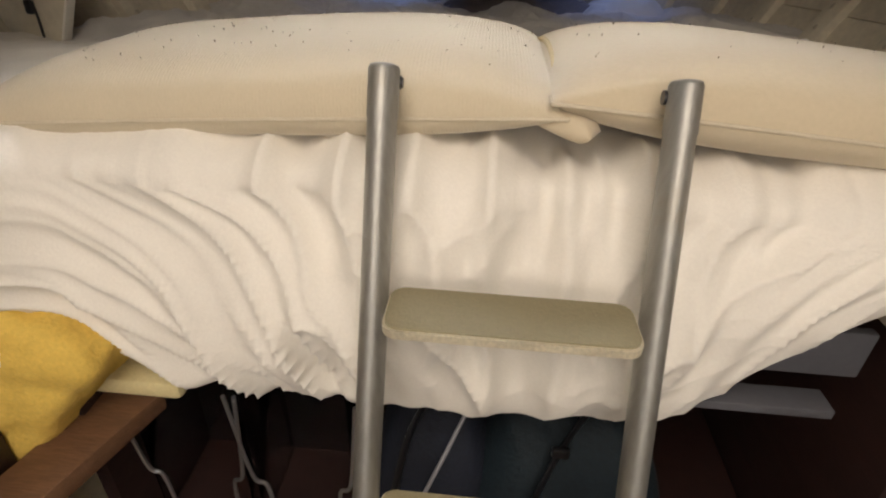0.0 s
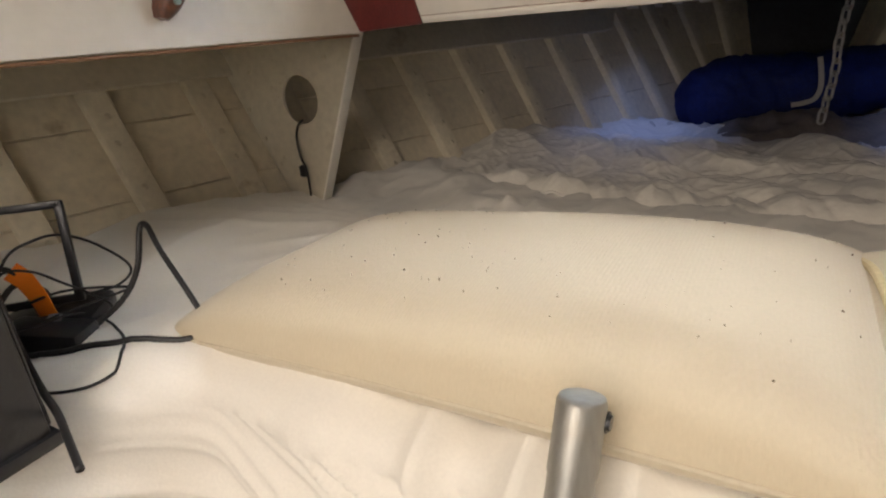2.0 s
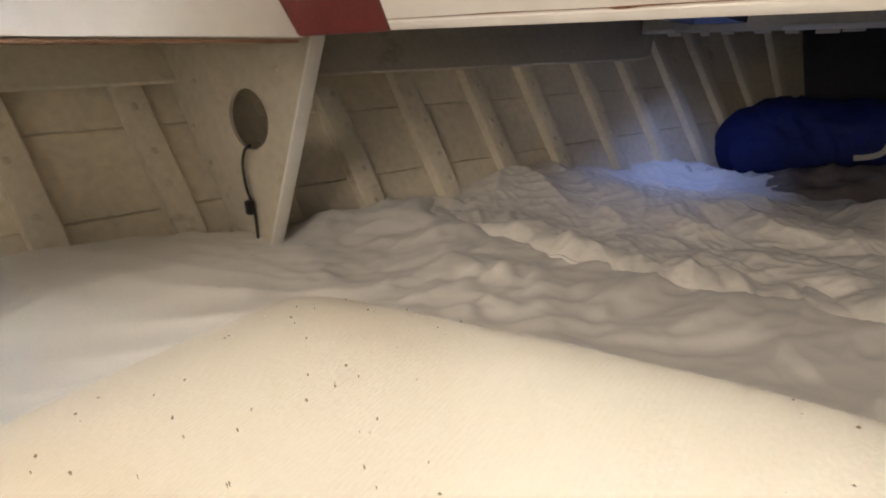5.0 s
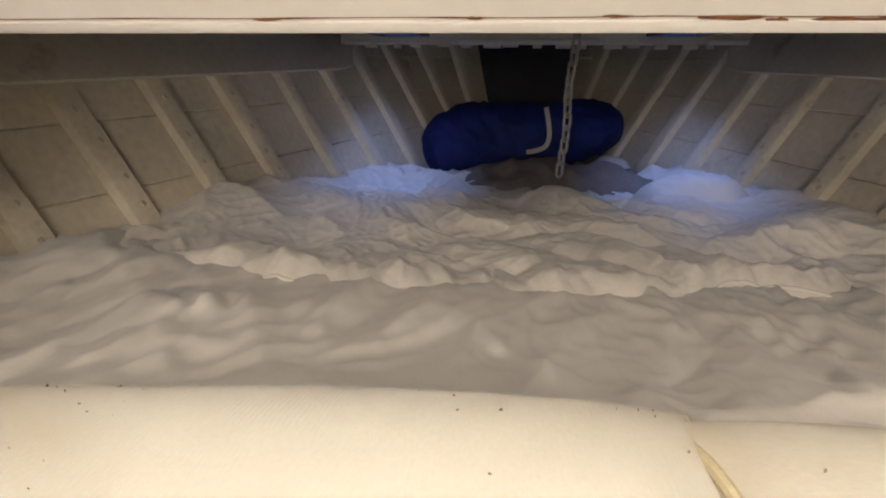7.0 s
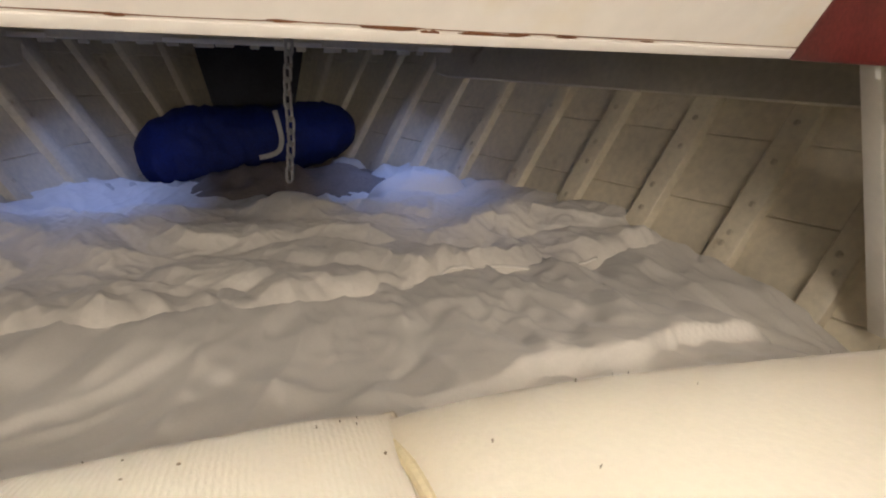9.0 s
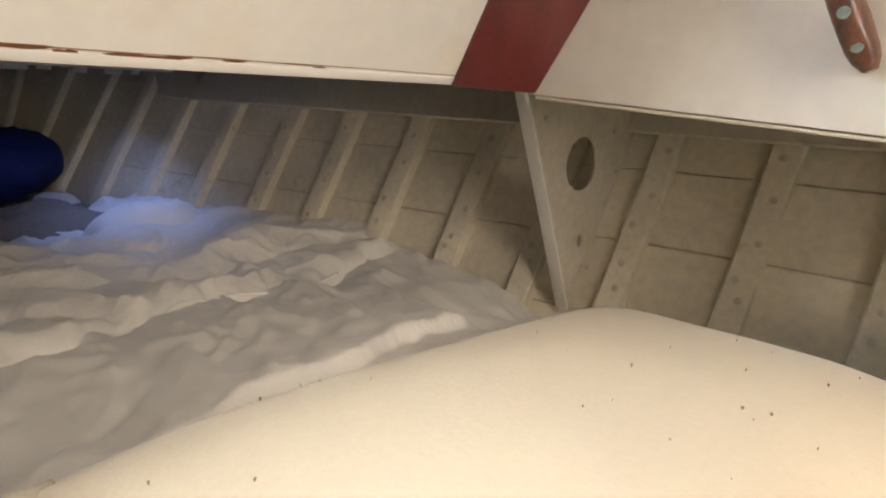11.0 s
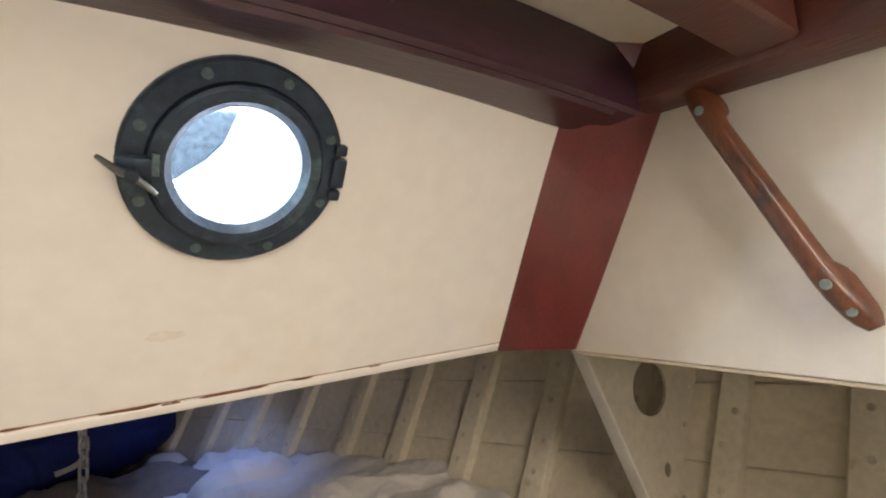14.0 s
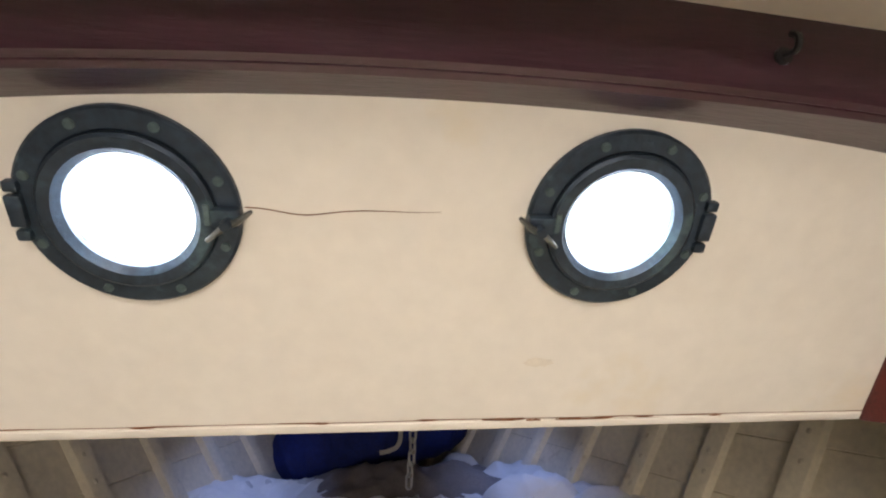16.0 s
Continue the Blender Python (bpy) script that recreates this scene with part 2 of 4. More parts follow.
    if not closed:
        bm.faces.new(rings[0][::-1])
        bm.faces.new(rings[-1])
    return bm


def smooth_line(points, steps=8, closed=False):
    """Catmull-Rom through points."""
    p = [Vector(q) for q in points]
    n, out = len(p), []
    for i in range(n if closed else n - 1):
        if closed:
            a, b, c, d = p[(i - 1) % n], p[i], p[(i + 1) % n], p[(i + 2) % n]
        else:
            a, b, c, d = p[max(i - 1, 0)], p[i], p[i + 1], p[min(i + 2, n - 1)]
        for k in range(steps):
            t = k / steps
            out.append(0.5 * ((2 * b) + (c - a) * t + (2 * a - 5 * b + 4 * c - d) * t * t + (3 * b - a - 3 * c + d) * t ** 3))
    if not closed:
        out.append(p[-1])
    return out


def disc(r, h, sides=12, bevel=0.0, r_top=None):
    bm = bmesh.new()
    bmesh.ops.create_cone(bm, cap_ends=True, segments=sides, radius1=r, radius2=r if r_top is None else r_top, depth=h)
    if bevel:
        bmesh.ops.bevel(bm, geom=[e for e in bm.edges if all(abs(v.co.z - h / 2) < 1e-6 for v in e.verts)], offset=bevel, segments=2, affect="EDGES")
    return bm


def sheet(nu, nv, fn):
    """A grid surface; fn(u, v) with u, v from 0 to 1."""
    verts = [fn(i / (nu - 1), j / (nv - 1)) for j in range(nv) for i in range(nu)]
    faces = [(j * nu + i, j * nu + i + 1, (j + 1) * nu + i + 1, (j + 1) * nu + i) for j in range(nv - 1) for i in range(nu - 1)]
    me = bpy.data.meshes.new("sheet")
    me.from_pydata(verts, [], faces)
    bm = bmesh.new()
    bm.from_mesh(me)
    bpy.data.meshes.remove(me)
    return bm


def outline_plate(loop, holes, thick, axis_u, axis_v, origin):
    """A plate from an outline and round holes (u, v, ru, rv), extruded by thick along u x v."""
    bm = bmesh.new()
    au, av, o = Vector(axis_u), Vector(axis_v), Vector(origin)
    w = au.cross(av).normalized()

    def ring(pts):
        vs = [bm.verts.new(o + au * u + av * v) for u, v in pts]
        return [bm.edges.new((vs[i], vs[(i + 1) % len(vs)])) for i in range(len(vs))]
    edges = ring(loop)
    for hu, hv, ru, rv in holes:
        edges += ring([(hu + ru * math.cos(6.28318 * k / 40), hv + rv * math.sin(6.28318 * k / 40)) for k in range(40)])
    bmesh.ops.triangle_fill(bm, use_beauty=True, use_dissolve=False, edges=edges)
    ext = bmesh.ops.extrude_face_region(bm, geom=list(bm.faces))
    bmesh.ops.translate(bm, verts=[g for g in ext["geom"] if isinstance(g, bmesh.types.BMVert)], vec=w * thick)
    bmesh.ops.recalc_face_normals(bm, faces=bm.faces)
    return bm


# ---- the hull ----
HY = (-2.0, 0.0, 0.6, 1.0, 1.3, 2.0, 2.5, 3.0, 3.5, 4.0, 4.5, 4.75)
HB = (1.5, 1.48, 1.42, 1.36, 1.29, 1.06, 0.90, 0.74, 0.57, 0.36, 0.12, 0.02)


def breadth(y, z):
    """Inner half breadth of the hull."""
    b = float(np.interp(y, HY, HB))
    k = max(0.0, min(1.0, (4.66 - y) / 0.9))
    return max(b + k * (0.54 * (z - 1.3) if z > 0.9 else -0.216 + 0.75 * (z - 0.9)), 0.012)


FRAMES_AT = (0.05, 0.29, 0.53, 0.77, 1.02, 1.27, 1.49, 1.72, 1.97, 2.23, 2.48, 2.78, 3.06, 3.34, 3.62, 3.88, 4.12)


def strake(side, z0, z1, wobble):
    n = 90
    ys = [-1.6 + (4.72 + 1.6) * i / n for i in range(n + 1)]
    bm = bmesh.new()
    prev = None
    for y in ys:
        g, d = 0.003, 0.045
        r = 0.002 * noise.noise(Vector((y * 3, z0 * 9, wobble)))
        prof = [(z0, 0.007), (z0 + g, 0), (z1 - g, 0), (z1, 0.007), (z1, d), (z0, d)]
        ring = [bm.verts.new((side * (breadth(y, z) + r + off), y, z)) for z, off in prof]
        if prev:
            for k in range(6):
                bm.faces.new((prev[k], prev[(k + 1) % 6], ring[(k + 1) % 6], ring[k]))
        prev = ring
    bmesh.ops.recalc_face_normals(bm, faces=bm.faces)
    return bm


def rib(side, y0, wide=0.052, deep=0.036):
    bm = bmesh.new()
    prev = None
    for i in range(15):
        z = 0.95 + 0.86 * i / 14
        e = 0.004
        prof = [(-wide / 2, 0.0), (-wide / 2, -deep + e), (-wide / 2 + e, -deep), (wide / 2 - e, -deep), (wide / 2, -deep + e), (wide / 2, 0.0)]
        ring = [bm.verts.new((side * max(breadth(y0 + a, z) + o + 0.004, 0.004), y0 + a, z)) for a, o in prof]
        if prev:
            for k in range(6):
                bm.faces.new((prev[k], prev[(k + 1) % 6], ring[(k + 1) % 6], ring[k]))
        else:
            bm.faces.new(ring)
        prev = ring
    bm.faces.new(prev[::-1])
    bmesh.ops.recalc_face_normals(bm, faces=bm.faces)
    return bm


bolt_bm = disc(0.0085, 0.005, 10, 0.0015)
bolt_mesh = bpy.data.meshes.new("bolt")
bolt_bm.to_mesh(bolt_mesh)
bolt_bm.free()
bolt_mesh.materials.append(BOLT_PAINT)
bolt_mesh.shade_smooth()
bolt_mesh.set_sharp_from_angle(angle=radians(40))
rnd = random.Random(4)

for side, nm in ((-1, "wall_port"), (1, "wall_starboard")):
    wall = empty(nm, "cream painted planked hull side with frames", "hull", "structure")
    z = 0.30
    k = 0
    while z < 1.86:
        part("plank", strake(side, z, z + 0.172, k + side), HULL_PAINT, wall, smooth=30)
        z += 0.172
        k += 1
    for y in FRAMES_AT:
        r = part("rib", rib(side, y, 0.060 if y < 1.6 else 0.064), RIB_PAINT, wall, smooth=40)
        if y > 3.0:
            continue
        for bz in (1.245, 1.285, 1.372, 1.458, 1.545):
            bz += rnd.uniform(-0.015, 0.015)
            by = y + rnd.uniform(-0.010, 0.010)
            slope = math.atan(0.54)
            b = new("bolt", bolt_mesh)
            b.matrix_world = pose(side * (breadth(by, bz) - 0.033), by, bz, 0, -side * (90 - math.degrees(slope)), 0)
            b.parent = r

tagged(part("stem", box(0, 4.74, 1.1, 0.14, 0.10, 1.7, 0.005), HULL_PAINT), "cream painted stem post at the bow", "stem", kind="structure")

# added dark sheet: the bow's shade is drawn as a wall here
tagged(part("wall_bow_shade", box(0, 4.32, 1.35, 0.9, 0.03, 1.3, 0), DECK), "added dark sheet in place of the bow's shade behind the bag", "wall", kind="structure")

# beam shelf along the top of the hull, with a rounded end
for side in (-1, 1):
    bm = bmesh.new()
    prev = None
    for i in range(61):
        y = -1.5 + 4.76 * i / 60
        low = 1.590 + 0.014 * max(0, y - 1.0) + (0.09 * (max(0, y - 3.14) / 0.12) ** 2 if y > 3.14 else 0)
        prof = [(low, 0.012), (low, -0.030), (low + 0.006, -0.036), (1.80, -0.036), (1.80, 0.012)]
        ring = [bm.verts.new((side * (breadth(y, min(zz, 1.80)) - 0.03 + o), y, zz)) for zz, o in prof]
        if prev:
            for k in range(5):
                bm.faces.new((prev[k], prev[(k + 1) % 5], ring[(k + 1) % 5], ring[k]))
        else:
            bm.faces.new(ring)
        prev = ring
    bm.faces.new(prev[::-1])
    bmesh.ops.recalc_face_normals(bm, faces=bm.faces)
    tagged(part("beam_shelf", bm, CLAMP_PAINT, smooth=40), "cream painted timber shelf along the hull top", "beam", kind="structure")

# deck over the bunk with two assumed deck lights, and side decks
deck = empty("deck_forward", "deck planking over the bunk, bow gloom in its colour, with two assumed deck lights", "deck", "structure")


def deck_slab(y0, y1, x0, x1, mat=DECK):
    n = 14
    bm = bmesh.new()
    prev = None
    for i in range(n + 1):
        y = y0 + (y1 - y0) * i / n
        a = x0(y) if callable(x0) else x0
        b = x1(y) if callable(x1) else x1
        zz = 1.80
        ring = [bm.verts.new(p) for p in ((a, y, zz), (b, y, zz), (b, y, zz + 0.05), (a, y, zz + 0.05))]
        if prev:
            for k in range(4):
                bm.faces.new((prev[k], prev[(k + 1) % 4], ring[(k + 1) % 4], ring[k]))
        else:
            bm.faces.new(ring)
        prev = ring
    bm.faces.new(prev[::-1])
    bmesh.ops.recalc_face_normals(bm, faces=bm.faces)
    return bm


rim_p, rim_n = (lambda y: breadth(y, 1.8) + 0.06), (lambda y: -breadth(y, 1.8) - 0.06)
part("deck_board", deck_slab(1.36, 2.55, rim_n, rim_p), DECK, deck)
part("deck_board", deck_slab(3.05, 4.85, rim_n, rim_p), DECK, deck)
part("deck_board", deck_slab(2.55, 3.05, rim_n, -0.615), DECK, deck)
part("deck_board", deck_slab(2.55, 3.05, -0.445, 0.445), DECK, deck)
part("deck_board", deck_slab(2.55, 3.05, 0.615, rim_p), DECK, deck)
# filler blocks added to stop the porthole lamp leaking past the deck edge
part("leak_filler", box(0, 1.372, 1.775, 1.42, 0.07, 0.16, 0.002), DECK, deck)
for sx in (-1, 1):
    part("leak_filler", box(sx * 0.815, 1.305, 1.785, 0.13, 0.19, 0.15, 0.002), DECK, deck)
part("deck_board", deck_slab(-1.6, 1.36, 0.80, rim_p), CLAMP_PAINT, deck)
part("deck_board", deck_slab(-1.6, 1.36, rim_n, -0.80), CLAMP_PAINT, deck)
# tall dark rims added to narrow the beams of the assumed deck lights
for dx in (-0.53, 0.53):
    for cx, cy, sx, sy in ((dx - 0.0925, 2.80, 0.015, 0.53), (dx + 0.0925, 2.80, 0.015, 0.53), (dx, 2.5425, 0.17, 0.015), (dx, 3.0575, 0.17, 0.015)):
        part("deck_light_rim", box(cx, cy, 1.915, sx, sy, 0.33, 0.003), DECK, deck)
# more added filler against the same light leak, beside the posts
for sx in (-1, 1):
    part("leak_filler", box(sx * 0.725, 1.345, 1.785, 0.10, 0.10, 0.13, 0.002), DECK, deck)

# hatch beam with flaking paint between the ends of the shelves
beam = empty("hatch_beam", "cream transverse deck beam with flaking paint patches", "beam", "structure")
part("beam_body", box(0.03, 3.20, 1.775, 1.74, 0.07, 0.10, 0.006), CLAMP_PAINT, beam)
for x0, x1 in ((-0.82, -0.70), (-0.32, 0.28), (0.70, 0.90)):
    part("paint_patch", box((x0 + x1) / 2, 3.160, 1.733, x1 - x0, 0.008, 0.020, 0.003), PANEL_PAINT, beam, "bright cream paint patch")
for i in range(15):
    x = -0.70 + 1.42 * i / 14 + rnd.uniform(-0.02, 0.02)
    part("flake", box(x, 3.19, 1.720 + rnd.uniform(-0.004, 0.006), rnd.uniform(0.03, 0.08), 0.03, 0.022, 0.004), CLAMP_PAINT, beam)

# ---- the deckhouse above the bunk ----
LEAN = math.atan2(0.24, 0.317)
PU, PN = Vector((0, -math.sin(LEAN), math.cos(LEAN))), Vector((0, math.cos(LEAN), math.sin(LEAN)))
PO = Vector((0, 1.292, 1.687))
PORTS = (-0.297, 0.219)
front = empty("wall_front", "ivory painted front panel with two portholes", "wall", "structure")
bm = outline_plate([(-0.70, 0.0), (0.70, 0.0), (0.665, 0.50), (-0.665, 0.50)], [(x, 0.319, 0.082, 0.082) for x in PORTS], -0.02, (1, 0, 0), PU, PO)
part("panel", bm, PANEL_PAINT, front, smooth=30)
# lower edge: a thin bead, the gap above it and its chips
part("bottom_bead", box(0, 0, 0, 1.358, 0.004, 0.013, 0.001, Matrix()), PANEL_PAINT, front).matrix_world = Matrix.Translation(PO - PN * 0.0008 + PU * 0.0068) @ pose(0, 0, 0, math.degrees(LEAN))
bm = tube([PO + Vector((x, 0, 0)) - PN * 0.0012 + PU * (0.0175 + 0.0012 * noise.noise(Vector((x * 7, 0, 0)))) for x in lin(-0.68, 0.68, 90)], [0.0005 + 0.0010 * max(0, noise.noise(Vector((x * 11, 3, 0)))) for x in lin(-0.68, 0.68, 90)], 5)
part("bead_gap", bm, CHIP, front, "open brown joint above the bead")
for x, w, h in ((0.13, 0.07, 0.004), (0.235, 0.075, 0.005), (0.33, 0.03, 0.003), (0.02, 0.035, 0.003), (-0.12, 0.02, 0.003), (0.44, 0.02, 0.002), (-0.34, 0.03, 0.002), (0.17, 0.025, 0.004), (0.27, 0.03, 0.004)):
    loop = [(w / 2 * math.cos(a) * rnd.uniform(0.7, 1.1), 0.6 * h * math.sin(a) * rnd.uniform(0.5, 1.2)) for a in lin(0, 6.28, 15)[:-1]]
    part("paint_chip", outline_plate(loop, [], 0.0008, (1, 0, 0), PU, PO + Vector((x, 0, 0)) - PN * 0.0013 + PU * (0.0155 + rnd.uniform(-0.002, 0.003))), CHIP, front)
crack = [(x, 0.323 + 0.003 * noise.noise(Vector((x * 14, 1, 0))) - 0.006 * math.exp(-((x + 0.13) / 0.03) ** 2)) for x in lin(-0.188, 0.018, 40)]
part("crack", tube([PO + Vector((x, 0, 0)) + PU * v - PN * 0.0004 for x, v in crack], [0.00045 * (0.4 + min(1, (0.02 - x) / 0.08)) for x, v in crack], 5), CHIP, front, "hairline brown crack in the paint")
loop = [(0.020 * math.cos(a) * rnd.uniform(0.8, 1.15), 0.008 * math.sin(a) * rnd.uniform(0.7, 1.2)) for a in lin(0, 6.28, 24)[:-1]]
part("stain", outline_plate(loop, [], 0.0004, (1, 0, 0), PU, PO + Vector((0.160, 0, 0)) + PU * 0.115 - PN * 0.0006), STAIN, front, "faint tan stain")

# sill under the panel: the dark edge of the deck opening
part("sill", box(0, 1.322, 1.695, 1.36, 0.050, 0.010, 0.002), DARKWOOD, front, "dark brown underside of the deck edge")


def porthole(x):
    """Round bronze port with ring, inner frame, glass, hinge, latch and screws; local z points into the cabin."""
    root = empty("porthole", "round dark bronze porthole with a wing-nut latch", "porthole", group="portholes in the front panel")

    def lathe(prof, n=56):
        bm = bmesh.new()
        rings = [[bm.verts.new((r * math.cos(6.28318 * k / n), r * math.sin(6.28318 * k / n), z)) for k in range(n)] for r, z in prof]
        m = len(rings)
        for i in range(m):
            a, b = rings[i], rings[(i + 1) % m]
            for k in range(n):
                bm.faces.new((a[k], a[(k + 1) % n], b[(k + 1) % n], b[k]))
        bmesh.ops.recalc_face_normals(bm, faces=bm.faces)
        return bm
    ring = part("ring", lathe([(0.107, 0.0), (0.107, 0.006), (0.104, 0.009), (0.086, 0.010), (0.083, 0.008), (0.0815, -0.021), (0.079, -0.021), (0.079, 0.0)]), BRONZE, root)
    part("sash", lathe([(0.0835, 0.009), (0.0835, 0.015), (0.080, 0.018), (0.069, 0.017), (0.062, 0.010), (0.061, 0.000), (0.070, -0.004), (0.079, 0.0)]), BRONZE, root)
    pane = disc(0.0715, 0.005, 48)
    p = part("pane", pane, PANE, root, "clear glass pane")
    p.location.z = 0.002
    p.visible_shadow = False
    for k in range(8):
        a = 6.28318 * (k + 0.5) / 8
        s = part("screw", disc(0.0052, 0.004, 12, 0.001), VERDIGRIS, ring)
        s.location = (0.0955 * math.cos(a), 0.0955 * math.sin(a), 0.010)
    sgn = 1 if x > 0 else -1
    hinge = part("hinge", box(sgn * 0.102, 0, 0.010, 0.016, 0.034, 0.012, 0.003), BRONZE, root)
    for dy in (-0.026, 0.026):
        part("knuckle", box(sgn * 0.101, dy, 0.010, 0.014, 0.012, 0.012, 0.003), BRONZE, hinge)
    lug = part("lug", box(-sgn * 0.093, 0, 0.014, 0.030, 0.020, 0.014, 0.003), BRONZE, root)
    part("lug_plate", box(-sgn * 0.0765, 0.004, 0.020, 0.006, 0.022, 0.004, 0.001), VERDIGRIS, root, "pale blueish metal strip")
    wing = tube(smooth_line([(-sgn * 0.122, 0.014, 0.030), (-sgn * 0.106, 0.000, 0.026), (-sgn * 0.094, -0.006, 0.024), (-sgn * 0.076, -0.020, 0.030)], 5), [0.0020 + 0.0020 * math.sin(3.1416 * i / 15) for i in range(16)], 8)
    part("wing_nut", wing, WING, root, "worn metal wing nut")
    part("stud", disc(0.006, 0.026, 10, 0.001), BRONZE, lug).matrix_world = pose(-sgn * 0.096, -0.003, 0.02)
    root.matrix_world = Matrix.Translation(PO + Vector((x, 0, 0)) + PU * 0.319 - PN * 0.001) @ Matrix((Vector((1, 0, 0)), PU, -PN)).transposed().to_4x4() @ Matrix.Diagonal((1, 1, 1, 1))
    return root


for x in PORTS:
    porthole(x)

# corner posts
for s in (-1, 1):
    b0, b1, t0, t1 = Vector((s * 0.68, 1.290, 1.683)), Vector((s * 0.762, 1.186, 1.676)), Vector((s * 0.622, 0.985, 2.10)), Vector((s * 0.752, 0.895, 2.10))
    out = Vector((s * 0.04, 0.055, 0.03))
    tagged(part("corner_post", hexa([b0, b1, b1 + out, b0 + out], [t0, t1, t1 + out, t0 + out], 0.004, 3), MAHOGANY), "varnished red mahogany deckhouse corner post", "post", kind="structure")

# deckhouse sides
def side_x(y, z):
    return 0.764 + 0.02 * (1.186 - y) - 0.06 * (z - 1.676)


for s in (-1, 1):
    zb0, zb1 = 1.676, (1.640 if s < 0 else 1.480)
    q = [(s * side_x(1.20, zb0), 1.20, zb0), (s * side_x(-1.6, zb1), -1.6, zb1), (s * (side_x(-1.6, zb1) + 0.035), -1.6, zb1), (s * (side_x(1.2, zb0) + 0.035), 1.2, zb0)]
    t = [(s * side_x(0.93, 2.12), 0.93, 2.12), (s * side_x(-1.6, 2.12), -1.6, 2.12), (s * (side_x(-1.6, 2.12) + 0.035), -1.6, 2.12), (s * (side_x(0.93, 2.12) + 0.035), 0.93, 2.12)]
    tagged(part("wall_deckhouse", hexa(q, t, 0.002), PANEL_PAINT), "ivory painted deckhouse side panel", "wall", kind="structure")
    th = 0.007
    x0, x1 = side_x(1.19, zb0), side_x(-1.6, zb1)
    ring = [(s * (x0 + 0.002), 1.19, zb0), (s * (x1 + 0.002), -1.6, zb1), (s * (x1 + 0.06), -1.6, zb1), (s * (x0 + 0.06), 1.19, zb0)]
    lip = hexa([(a, b, c - th) for a, b, c in ring], [(a, b, c - 0.002) for a, b, c in ring], 0.002)
    tagged(part("trim", lip, OAK if s < 0 else CLAMP_PAINT), "brown timber edge under the deckhouse side" if s < 0 else "cream painted edge under the deckhouse side", "trim", kind="structure")


# cabin roof and its beams
def roof_z(x):
    return 2.135 - 0.10 * x * x


# assumed, unseen roof opening, cut so that the skylight lamp shines in
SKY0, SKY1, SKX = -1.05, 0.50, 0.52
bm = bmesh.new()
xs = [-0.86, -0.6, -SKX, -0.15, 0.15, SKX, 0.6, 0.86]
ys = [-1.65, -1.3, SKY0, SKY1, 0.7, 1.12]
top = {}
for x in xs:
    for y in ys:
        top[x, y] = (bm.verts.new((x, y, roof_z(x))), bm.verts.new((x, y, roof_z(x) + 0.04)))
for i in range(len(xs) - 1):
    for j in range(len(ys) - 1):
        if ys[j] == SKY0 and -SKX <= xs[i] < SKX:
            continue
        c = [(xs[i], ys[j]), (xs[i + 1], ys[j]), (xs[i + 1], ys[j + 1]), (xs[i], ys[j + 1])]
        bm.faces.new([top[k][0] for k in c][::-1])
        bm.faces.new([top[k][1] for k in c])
bmesh.ops.recalc_face_normals(bm, faces=bm.faces)
tagged(part("ceiling", bm, PANEL_PAINT, smooth=20), "ivory painted cabin roof", "ceiling", kind="structure")


def roof_beam(y0, y1, low, high, mat, x_end=0.70):
    bm = bmesh.new()
    prev = None
    for i in range(29):
        x = -x_end + 2 * x_end * i / 28
        c = roof_z(x) - 2.135
        ring = [bm.verts.new(p) for p in ((x, y0, low + c), (x, y0 + 0.006, low + c - 0.004), (x, y1, low + c - 0.002), (x, y1, high + c), (x, y0, high + c))]
        if prev:
            for k in range(5):
                bm.faces.new((prev[k], prev[(k + 1) % 5], ring[(k + 1) % 5], ring[k]))
        else:
            bm.faces.new(ring)
        prev = ring
    bm.faces.new(prev[::-1])
    bmesh.ops.recalc_face_normals(bm, faces=bm.faces)
    return bm


fb = empty("roof_beam_front", "dark brown mahogany beam over the portholes, purple glare in its colour", "beam", "structure")
part("beam_body", roof_beam(0.965, 1.06, 2.050, 2.133, BEAM_WOOD), BEAM_WOOD, fb, smooth=30)
part("lower_moulding", roof_beam(0.972, 1.05, 2.044, 2.058, BEAM_WOOD, 0.66), BEAM_WOOD, fb, "lower moulding", smooth=30)
for y in (0.772, -1.15):
    tagged(part("roof_beam", roof_beam(y, y + 0.060, 2.066, 2.133, CARLIN_WOOD), CARLIN_WOOD, smooth=30), "brown varnished mahogany roof beam", "beam", group="roof beams", kind="structure")
for s in (-1, 1):
    a, b = 0.985, -1.6
    fall = 0.0 if s < 0 else 0.17
    q = [(s * (side_x(a, 2.04) - 0.045), a, 2.017), (s * (side_x(b, 2.04) - 0.045), b, 2.017 - fall), (s * (side_x(b, 2.04) + 0.002), b, 2.004 - fall), (s * (side_x(a, 2.04) + 0.002), a, 2.004)]
    t = [(s * (side_x(a, 2.04) - 0.050), a, 2.095), (s * (side_x(b, 2.04) - 0.050), b, 2.095), (s * (side_x(b, 2.04) - 0.003), b, 2.095), (s * (side_x(a, 2.04) - 0.003), a, 2.095)]
    tagged(part("carlin", hexa(q, t, 0.004), CARLIN_WOOD), "dark varnished mahogany roof carlin", "beam", kind="structure")

# small dark hook on the front beam
hook = empty("hook", "small black iron hook screwed to the roof beam", "hook")
part("plate", disc(0.009, 0.004, 14, 0.001), BLACK, hook).matrix_basis = pose(0, 0, 0, 90)
part("eye", tube(smooth_line([(0, -0.002, 0), (0, -0.016, -0.002), (0, -0.020, 0.008), (0, -0.012, 0.016)], 5), 0.0035, 8), BLACK, hook)
